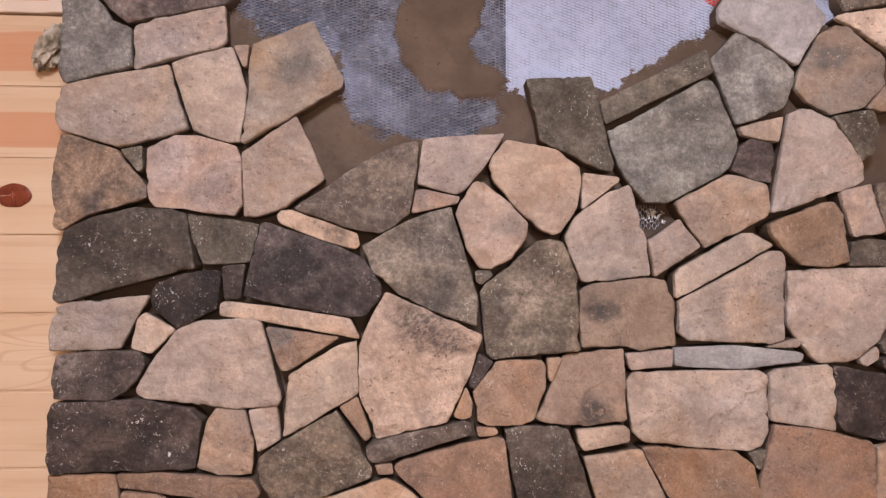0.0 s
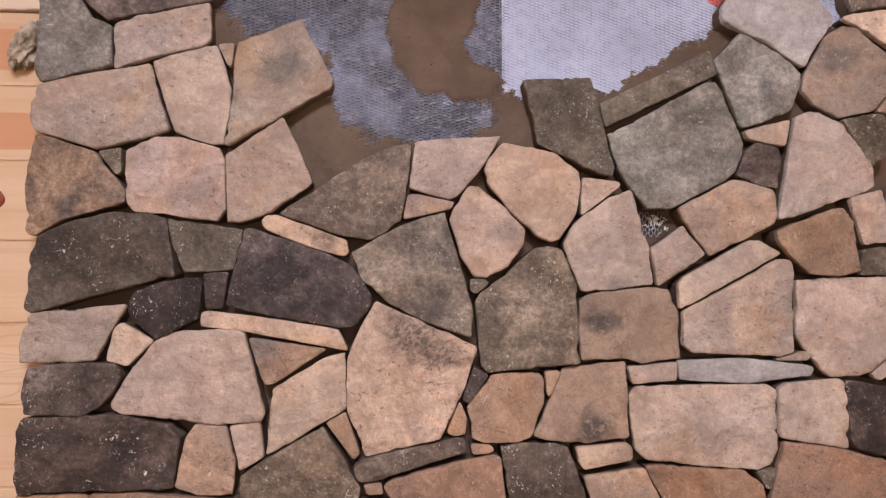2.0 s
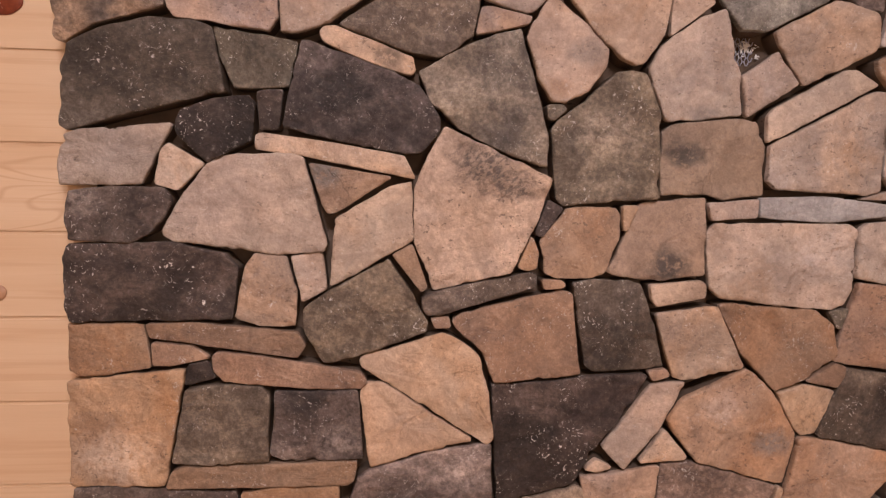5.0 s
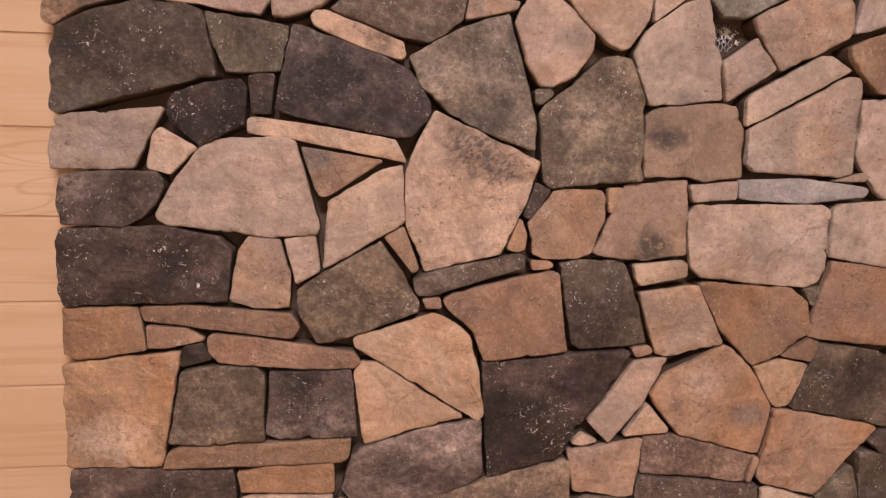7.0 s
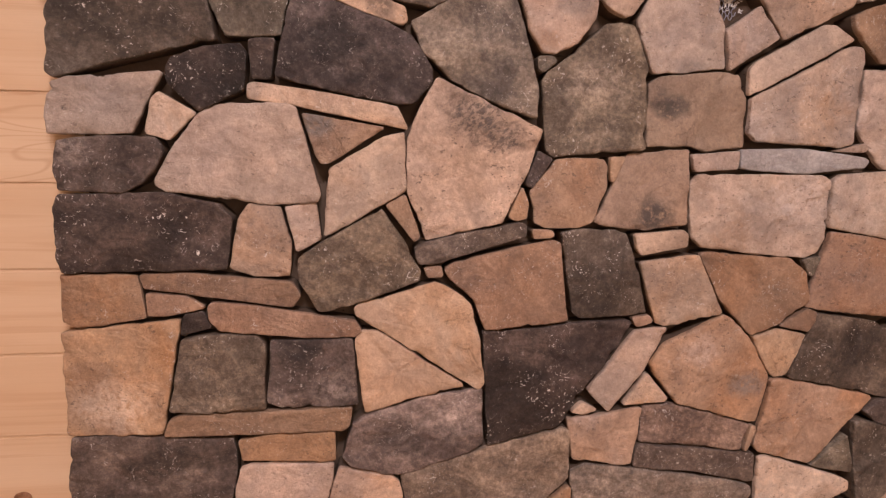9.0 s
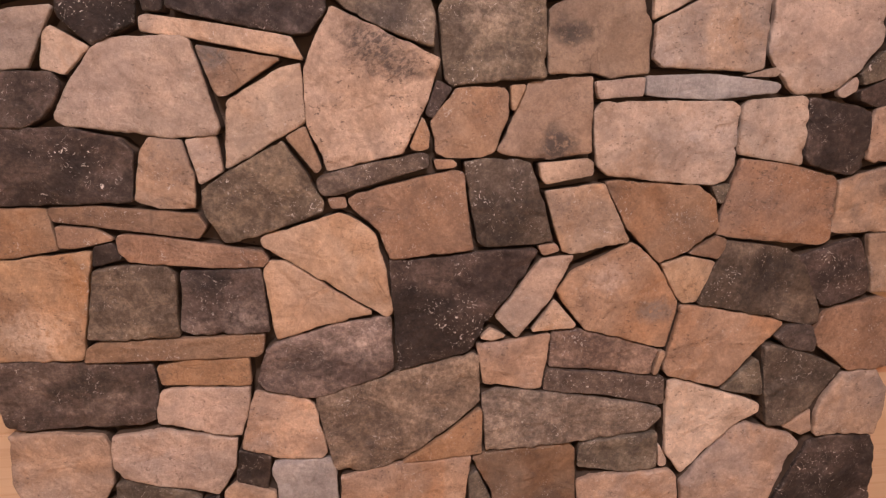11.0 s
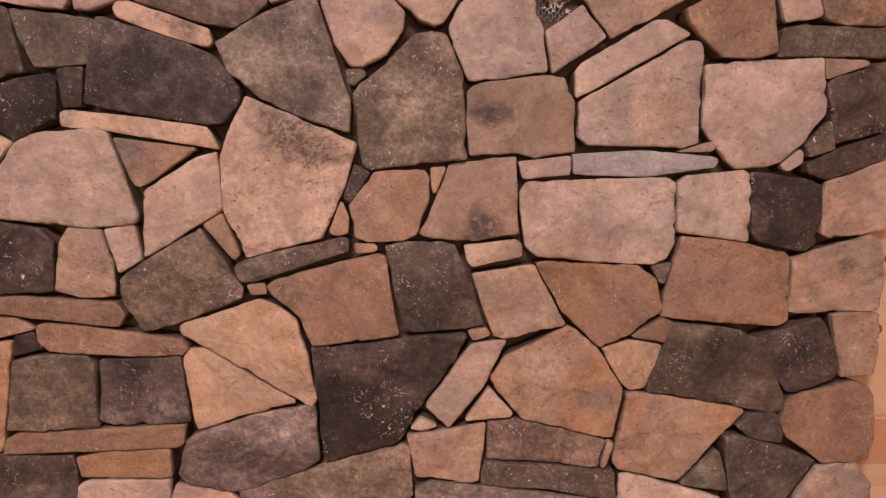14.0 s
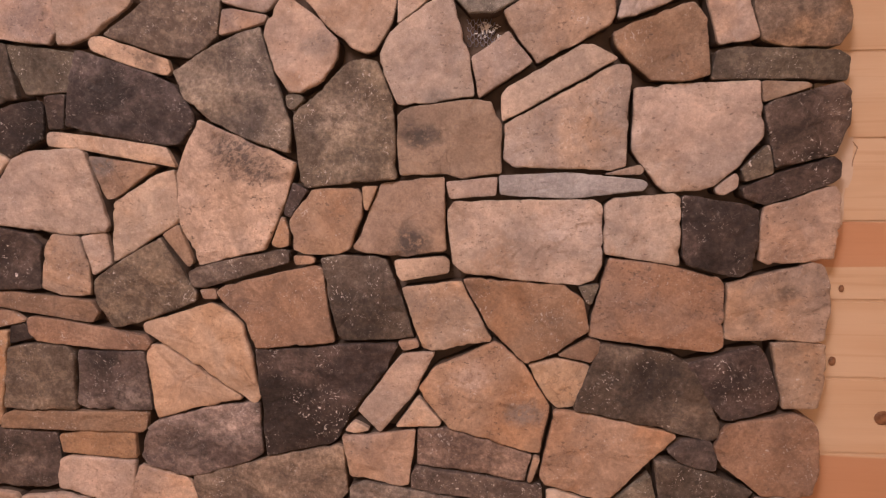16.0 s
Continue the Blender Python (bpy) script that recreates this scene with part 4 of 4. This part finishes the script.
stone("smudged", (0.174, 1.189), (0.158, 1.165), (0.167, 1.159), (0.242, 1.149), (0.312, 1.161), (0.311, 1.278), (0.208, 1.268), tone=(0.78, 0.82, 0.86))
stone("ochre", (0.020, 1.169), (0.032, 1.164), (0.048, 1.168), (0.050, 1.191), (0.040, 1.216), tone=(0.96, 0.96, 0.96))
stone("dark", (0.689, 1.151), (0.696, 1.138), (0.758, 1.121), (0.777, 1.120), (0.792, 1.129), (0.798, 1.165), (0.799, 1.224), (0.787, 1.230), (0.711, 1.243), (0.685, 1.245), tone=(1.12, 1.11, 1.11))
stone("pale", (0.325, 1.139), (0.345, 1.123), (0.440, 1.111), (0.527, 1.105), (0.551, 1.113), (0.564, 1.136), (0.561, 1.233), (0.548, 1.240), (0.329, 1.239), (0.316, 1.225), tone=(0.93, 0.95, 0.99), spots=[(0.070, 0.020, 0.090, 0.75, CHALK), (-0.060, -0.045, 0.060, 0.35, IRON)])
stone("ochre", (-0.127, 1.131), (-0.119, 1.139), (-0.142, 1.202), (-0.170, 1.186), tone=(0.89, 0.88, 0.88))
stone("pale", (-0.303, 1.116), (-0.268, 1.135), (-0.275, 1.188), (-0.319, 1.183), tone=(0.87, 0.87, 0.87))
stone("dark", (-0.637, 1.177), (-0.638, 1.109), (-0.630, 1.087), (-0.405, 1.090), (-0.396, 1.165), (-0.415, 1.186), (-0.494, 1.202), (-0.630, 1.197), tone=(0.92, 0.91, 0.91))
stone("brown", (0.061, 1.136), (0.088, 1.138), (0.094, 1.142), (0.087, 1.149), (0.058, 1.150), tone=(0.92, 0.92, 0.92))
stone("tan", (-0.385, 1.166), (-0.400, 1.092), (-0.366, 1.080), (-0.313, 1.076), (-0.312, 1.136), (-0.327, 1.182), (-0.371, 1.187), tone=(0.97, 0.94, 0.93))
stone("pale", (0.232, 1.119), (0.240, 1.110), (0.317, 1.124), (0.318, 1.142), (0.310, 1.149), (0.229, 1.142), tone=(0.86, 0.86, 0.87))
stone("grey", (-0.125, 1.108), (-0.119, 1.097), (-0.100, 1.096), (0.048, 1.140), (0.048, 1.157), (0.037, 1.160), (-0.042, 1.145), (-0.113, 1.129), (-0.126, 1.122), tone=(0.77, 0.71, 0.73))
stone("grey", (0.541, 1.075), (0.548, 1.073), (0.559, 1.105), (0.528, 1.101), tone=(1.04, 1.04, 1.04))
stone("olive", (0.129, 1.018), (0.145, 1.007), (0.257, 1.012), (0.237, 1.082), (0.212, 1.142), (0.195, 1.148), (0.139, 1.151), (0.105, 1.146), tone=(0.78, 0.77, 0.78))
stone("brown", (-0.105, 1.075), (-0.082, 1.076), (-0.085, 1.092), (-0.111, 1.090), tone=(0.97, 0.97, 0.96))
stone("mottled", (-0.298, 1.069), (-0.272, 1.026), (-0.255, 1.024), (-0.199, 1.041), (-0.121, 1.071), (-0.118, 1.085), (-0.133, 1.114), (-0.177, 1.180), (-0.291, 1.115), (-0.302, 1.105), tone=(0.97, 0.94, 0.90))
stone("tan", (0.759, 1.020), (0.772, 1.017), (0.891, 1.017), (0.906, 1.018), (0.912, 1.059), (0.910, 1.112), (0.900, 1.139), (0.883, 1.141), (0.759, 1.106), tone=(0.97, 0.93, 0.92), spots=[(0.015, 0.022, 0.024, 0.7, SOOT), (-0.040, -0.02, 0.02, 0.4, SOOT)])
stone("ochre", (0.551, 1.053), (0.546, 1.019), (0.579, 1.012), (0.738, 0.996), (0.755, 1.004), (0.752, 1.106), (0.743, 1.117), (0.662, 1.136), (0.575, 1.148), tone=(0.83, 0.82, 0.86))
stone("brown", (-0.072, 1.076), (-0.033, 1.040), (-0.013, 0.992), (0.006, 0.992), (0.121, 1.003), (0.104, 1.128), (0.088, 1.133), (-0.064, 1.098), (-0.079, 1.088), tone=(1.04, 0.99, 0.94))
stone("brown", (-0.522, 1.062), (-0.340, 1.036), (-0.311, 1.032), (-0.299, 1.049), (-0.311, 1.069), (-0.466, 1.084), (-0.528, 1.081), tone=(0.67, 0.66, 0.66))
stone("ochre", (0.384, 1.033), (0.443, 0.973), (0.496, 0.993), (0.543, 1.031), (0.534, 1.080), (0.505, 1.101), (0.360, 1.113), (0.342, 1.111), tone=(0.72, 0.69, 0.66))
stone("tan", (0.273, 0.996), (0.287, 0.991), (0.386, 1.011), (0.339, 1.108), (0.240, 1.097), tone=(0.84, 0.82, 0.81))
stone("brown", (-0.519, 1.021), (-0.496, 1.019), (-0.438, 1.032), (-0.465, 1.049), (-0.520, 1.054), tone=(1.14, 1.13, 1.12))
stone("ochre", (-0.639, 1.013), (-0.623, 1.005), (-0.585, 1.007), (-0.524, 1.017), (-0.533, 1.080), (-0.635, 1.082), tone=(0.69, 0.67, 0.66))
stone("cream", (-0.215, 1.017), (-0.190, 0.999), (-0.021, 0.893), (-0.014, 0.901), (-0.024, 0.976), (-0.039, 1.033), (-0.063, 1.053), (-0.093, 1.068), (-0.112, 1.062), (-0.207, 1.034), (-0.218, 1.028), tone=(1.03, 0.97, 0.93))
stone("brown", (-0.432, 1.014), (-0.418, 0.997), (-0.286, 0.984), (-0.217, 0.983), (-0.208, 0.992), (-0.217, 1.007), (-0.359, 1.032), (-0.427, 1.040), (-0.434, 1.035), tone=(1.02, 0.99, 0.98))
stone("dark", (-0.474, 0.990), (-0.431, 1.001), (-0.443, 1.026), (-0.469, 1.020))
stone("brown", (0.240, 0.990), (0.267, 0.998), (0.261, 1.008), (0.232, 1.005), tone=(1.00, 1.00, 1.00))
stone("brown", (0.549, 0.976), (0.559, 0.992), (0.563, 1.009), (0.546, 1.015), (0.497, 0.987), tone=(0.73, 0.72, 0.72))
stone("tan", (0.854, 0.904), (0.905, 0.907), (0.914, 0.968), (0.911, 1.009), (0.857, 1.013), (0.832, 1.012), tone=(0.83, 0.79, 0.75))
stone("dark", (0.721, 0.936), (0.761, 0.884), (0.778, 0.882), (0.843, 0.902), (0.846, 0.924), (0.820, 0.993), (0.811, 1.005), (0.773, 0.997), (0.704, 0.974), tone=(1.07, 1.04, 1.04))
stone("cream", (0.480, 0.913), (0.496, 0.895), (0.523, 0.898), (0.546, 0.969), (0.492, 0.980), (0.447, 0.969), tone=(0.91, 0.88, 0.86))
stone("mottled", (-0.494, 0.873), (-0.441, 0.870), (-0.355, 0.872), (-0.354, 0.973), (-0.365, 0.988), (-0.414, 0.991), (-0.472, 0.983), tone=(0.85, 0.83, 0.81))
stone("cream", (-0.201, 0.859), (-0.138, 0.880), (-0.046, 0.899), (-0.184, 0.991), (-0.207, 0.991), (-0.217, 0.976), tone=(1.12, 1.03, 1.02))
stone("olive", (0.524, 0.895), (0.576, 0.885), (0.744, 0.847), (0.756, 0.856), (0.757, 0.873), (0.710, 0.971), (0.685, 0.988), (0.568, 1.006), (0.559, 0.995), (0.528, 0.906), tone=(0.95, 0.93, 0.93), spots=[(0.000, 0.022, 0.085, 0.8, COAL)])
stone("pale", (0.161, 0.885), (0.198, 0.847), (0.258, 0.919), (0.292, 0.987), (0.238, 0.984), tone=(0.93, 0.91, 0.89))
stone("ochre", (-0.638, 0.841), (-0.573, 0.837), (-0.506, 0.838), (-0.474, 1.014), (-0.623, 0.998), (-0.639, 0.997), tone=(1.01, 0.98, 0.92), spots=[(-0.015, -0.045, 0.085, 0.65, CHALK)])
stone("dark", (-0.003, 0.797), (0.111, 0.823), (0.121, 0.833), (0.158, 0.894), (0.205, 0.950), (0.229, 0.999), (0.165, 1.001), (0.052, 0.989), (-0.016, 0.987), tone=(0.78, 0.75, 0.73))
stone("ochre", (0.273, 0.913), (0.318, 0.858), (0.452, 0.819), (0.467, 0.818), (0.482, 0.900), (0.442, 0.967), (0.406, 1.002), (0.392, 1.008), (0.290, 0.959), (0.267, 0.926), tone=(1.03, 1.01, 1.02), spots=[(0.055, -0.022, 0.045, 0.8, GREYED), (-0.03, 0.04, 0.05, 0.4, CHALK)])
stone("slate", (-0.350, 0.882), (-0.331, 0.874), (-0.254, 0.872), (-0.213, 0.874), (-0.222, 0.979), (-0.343, 0.977), tone=(0.92, 0.90, 0.89), spots=[(-0.02, 0.035, 0.045, 0.75, COAL), (0.03, -0.02, 0.05, 0.35, CHALK)])
stone("tan", (0.225, 0.856), (0.298, 0.860), (0.302, 0.865), (0.264, 0.909), tone=(1.40, 1.39, 1.39))
stone("pale", (0.156, 0.843), (0.179, 0.850), (0.153, 0.863), (0.136, 0.847), tone=(0.91, 0.91, 0.91))
stone("brown", (-0.237, 0.831), (-0.227, 0.838), (-0.222, 0.868), (-0.478, 0.865), (-0.495, 0.858), (-0.503, 0.834), tone=(0.77, 0.77, 0.75))
stone("brown", (0.751, 0.835), (0.766, 0.804), (0.826, 0.757), (0.886, 0.758), (0.903, 0.764), (0.911, 0.798), (0.909, 0.869), (0.899, 0.886), (0.873, 0.896), (0.770, 0.873), (0.758, 0.858), tone=(0.79, 0.75, 0.72))
stone("slate", (0.698, 0.809), (0.730, 0.800), (0.751, 0.799), (0.752, 0.821), (0.743, 0.846), (0.701, 0.849), (0.676, 0.828), tone=(0.81, 0.81, 0.81))
stone("ochre", (0.469, 0.773), (0.478, 0.762), (0.575, 0.736), (0.589, 0.746), (0.690, 0.852), (0.681, 0.856), (0.529, 0.889), (0.492, 0.891), tone=(0.97, 0.95, 0.97))
stone("slate", (-0.237, 0.787), (-0.224, 0.772), (-0.170, 0.756), (-0.129, 0.757), (-0.036, 0.787), (-0.013, 0.799), (-0.017, 0.892), (-0.111, 0.880), (-0.202, 0.855), (-0.221, 0.842), tone=(1.67, 1.63, 1.59), spots=[(-0.035, -0.01, 0.06, 0.65, COAL), (0.05, 0.02, 0.06, 0.14, CHALK)])
stone("ochre", (-0.391, 0.788), (-0.248, 0.782), (-0.250, 0.827), (-0.350, 0.827), (-0.396, 0.819), tone=(0.96, 0.95, 0.93))
stone("mottled", (0.260, 0.788), (0.360, 0.779), (0.435, 0.768), (0.443, 0.768), (0.454, 0.813), (0.317, 0.853), (0.262, 0.851), tone=(1.07, 0.95, 0.99))
stone("tan", (0.139, 0.784), (0.143, 0.765), (0.229, 0.750), (0.244, 0.752), (0.256, 0.839), (0.257, 0.849), (0.130, 0.835), tone=(0.82, 0.79, 0.79))
stone("slate", (-0.644, 0.762), (-0.638, 0.720), (-0.431, 0.718), (-0.408, 0.725), (-0.399, 0.781), (-0.405, 0.822), (-0.508, 0.830), (-0.634, 0.835), tone=(0.82, 0.79, 0.76), spots=[(0.020, 0.01, 0.075, 0.8, COAL), (0.10, 0.02, 0.05, 0.5, COAL)])
stone("grey", (0.250, 0.747), (0.365, 0.731), (0.464, 0.706), (0.475, 0.708), (0.470, 0.757), (0.360, 0.772), (0.257, 0.783), (0.251, 0.773), tone=(1.06, 0.96, 1.02))
stone("olive", (0.677, 0.656), (0.718, 0.656), (0.765, 0.692), (0.813, 0.762), (0.749, 0.790), (0.666, 0.813), (0.656, 0.810), tone=(1.00, 1.01, 1.03))
stone("pale", (-0.401, 0.722), (-0.310, 0.696), (-0.271, 0.689), (-0.259, 0.726), (-0.252, 0.777), (-0.377, 0.780), (-0.394, 0.776), (-0.400, 0.743), tone=(0.97, 0.95, 0.94))
stone("grey", (0.582, 0.729), (0.661, 0.714), (0.664, 0.719), (0.649, 0.784), tone=(1.21, 1.22, 1.23))
stone("mottled", (-0.117, 0.613), (-0.066, 0.608), (-0.005, 0.622), (0.082, 0.684), (0.129, 0.724), (0.136, 0.732), (0.132, 0.815), (0.123, 0.819), (-0.010, 0.789), (-0.146, 0.753), tone=(0.96, 0.91, 0.88))
stone("tan", (-0.258, 0.716), (-0.270, 0.668), (-0.205, 0.645), (-0.139, 0.640), (-0.130, 0.650), (-0.147, 0.739), (-0.159, 0.748), (-0.243, 0.768), tone=(1.14, 1.13, 1.14))
stone("mottled", (0.148, 0.637), (0.299, 0.642), (0.445, 0.658), (0.470, 0.683), (0.467, 0.697), (0.447, 0.706), (0.281, 0.738), (0.164, 0.752), (0.141, 0.742), tone=(1.11, 1.13, 1.21))
stone("tan", (0.837, 0.627), (0.905, 0.619), (0.916, 0.656), (0.914, 0.714), (0.884, 0.754), (0.820, 0.751), (0.788, 0.708), (0.776, 0.674), (0.780, 0.628), tone=(0.91, 0.95, 1.00))
stone("pale", (0.486, 0.608), (0.519, 0.564), (0.601, 0.647), (0.656, 0.683), (0.657, 0.697), (0.631, 0.708), (0.495, 0.752), (0.479, 0.749), (0.478, 0.722), tone=(1.23, 1.30, 1.36))
stone("ochre", (0.000, 0.620), (0.140, 0.631), (0.140, 0.714), (0.132, 0.715), (0.082, 0.674), tone=(0.96, 0.96, 0.97))
stone("pale", (-0.479, 0.678), (-0.479, 0.645), (-0.467, 0.625), (-0.314, 0.582), (-0.286, 0.630), (-0.279, 0.683), (-0.400, 0.710), (-0.476, 0.700), tone=(1.09, 1.11, 1.16))
stone("tan", (0.755, 0.627), (0.774, 0.634), (0.765, 0.679), (0.713, 0.647), tone=(0.97, 0.97, 0.98))
stone("tan", (-0.639, 0.618), (-0.629, 0.598), (-0.580, 0.586), (-0.508, 0.577), (-0.486, 0.612), (-0.484, 0.679), (-0.492, 0.701), (-0.562, 0.710), (-0.637, 0.711), tone=(0.90, 0.91, 0.94))
stone("dark", (-0.283, 0.605), (-0.233, 0.589), (-0.225, 0.647), (-0.277, 0.663), tone=(1.01, 1.01, 1.01))
stone("grey", (0.320, 0.589), (0.418, 0.576), (0.469, 0.580), (0.465, 0.651), (0.341, 0.642), (0.321, 0.636), tone=(1.25, 1.27, 1.28))
stone("pale", (0.474, 0.583), (0.487, 0.583), (0.487, 0.595), (0.471, 0.626))
stone("ash", (-0.215, 0.586), (-0.216, 0.493), (-0.114, 0.505), (-0.116, 0.610), (-0.126, 0.635), (-0.211, 0.639), (-0.221, 0.635), (-0.225, 0.616), tone=(1.08, 1.09, 1.10))
stone("ochre", (0.160, 0.554), (0.175, 0.451), (0.322, 0.442), (0.312, 0.625), (0.301, 0.637), (0.144, 0.628), (0.126, 0.620), tone=(0.59, 0.60, 0.60))
stone("grey", (-0.484, 0.491), (-0.390, 0.486), (-0.361, 0.538), (-0.348, 0.575), (-0.364, 0.587), (-0.460, 0.618), (-0.481, 0.612))
stone("tan", (0.537, 0.429), (0.661, 0.422), (0.699, 0.488), (0.749, 0.612), (0.733, 0.628), (0.643, 0.657), (0.617, 0.652), (0.520, 0.546), tone=(0.95, 0.98, 1.03))
stone("ochre", (-0.104, 0.468), (0.090, 0.462), (0.110, 0.545), (0.121, 0.624), (-0.011, 0.616), (-0.108, 0.598), tone=(1.23, 1.23, 1.24))
stone("tan", (-0.644, 0.489), (-0.493, 0.486), (-0.486, 0.581), (-0.509, 0.572), (-0.614, 0.586), (-0.635, 0.575))
stone("tan", (-0.312, 0.481), (-0.224, 0.482), (-0.220, 0.579), (-0.283, 0.601), (-0.305, 0.586))
stone("dark", (-0.379, 0.484), (-0.322, 0.487), (-0.318, 0.577), (-0.343, 0.570))
stone("dark", (0.712, 0.487), (0.684, 0.420), (0.868, 0.409), (0.917, 0.463), (0.911, 0.592), (0.900, 0.615), (0.810, 0.621), (0.773, 0.610), tone=(0.97, 0.98, 0.98))
stone("grey", (0.122, 0.461), (0.165, 0.458), (0.158, 0.537), (0.133, 0.593), (0.120, 0.582))
stone("tan", (0.329, 0.442), (0.527, 0.430), (0.514, 0.553), (0.499, 0.571), (0.344, 0.571), (0.321, 0.560))

# rougher courses below the laid pattern, down to the floor
pick = random.Random(5)
for z0, z1 in ((0.285, 0.412), (0.150, 0.278), (0.012, 0.142)):
    x = -0.640
    while x < 0.82:
        w = pick.uniform(0.13, 0.27)
        x1 = 0.905 if x + w > 0.78 else x + w
        j = [pick.uniform(-0.006, 0.004) for _ in range(8)]
        stone(pick.choice(("tan", "ochre", "pale", "grey", "dark", "brown", "slate")),
              (x + 0.004 + abs(j[0]), z0 + 0.004), (x1 - 0.005 + j[1], z0 + 0.004), (x1 - 0.004 - abs(j[3]), z1 - 0.004), (x + 0.006 + j[4] * 0.5, z1 - 0.005))
        x = x1
stone("tan", (0.448, 0.767), (0.454, 0.767), (0.468, 0.808), (0.459, 0.811), tone=(0.83, 0.80, 0.78))
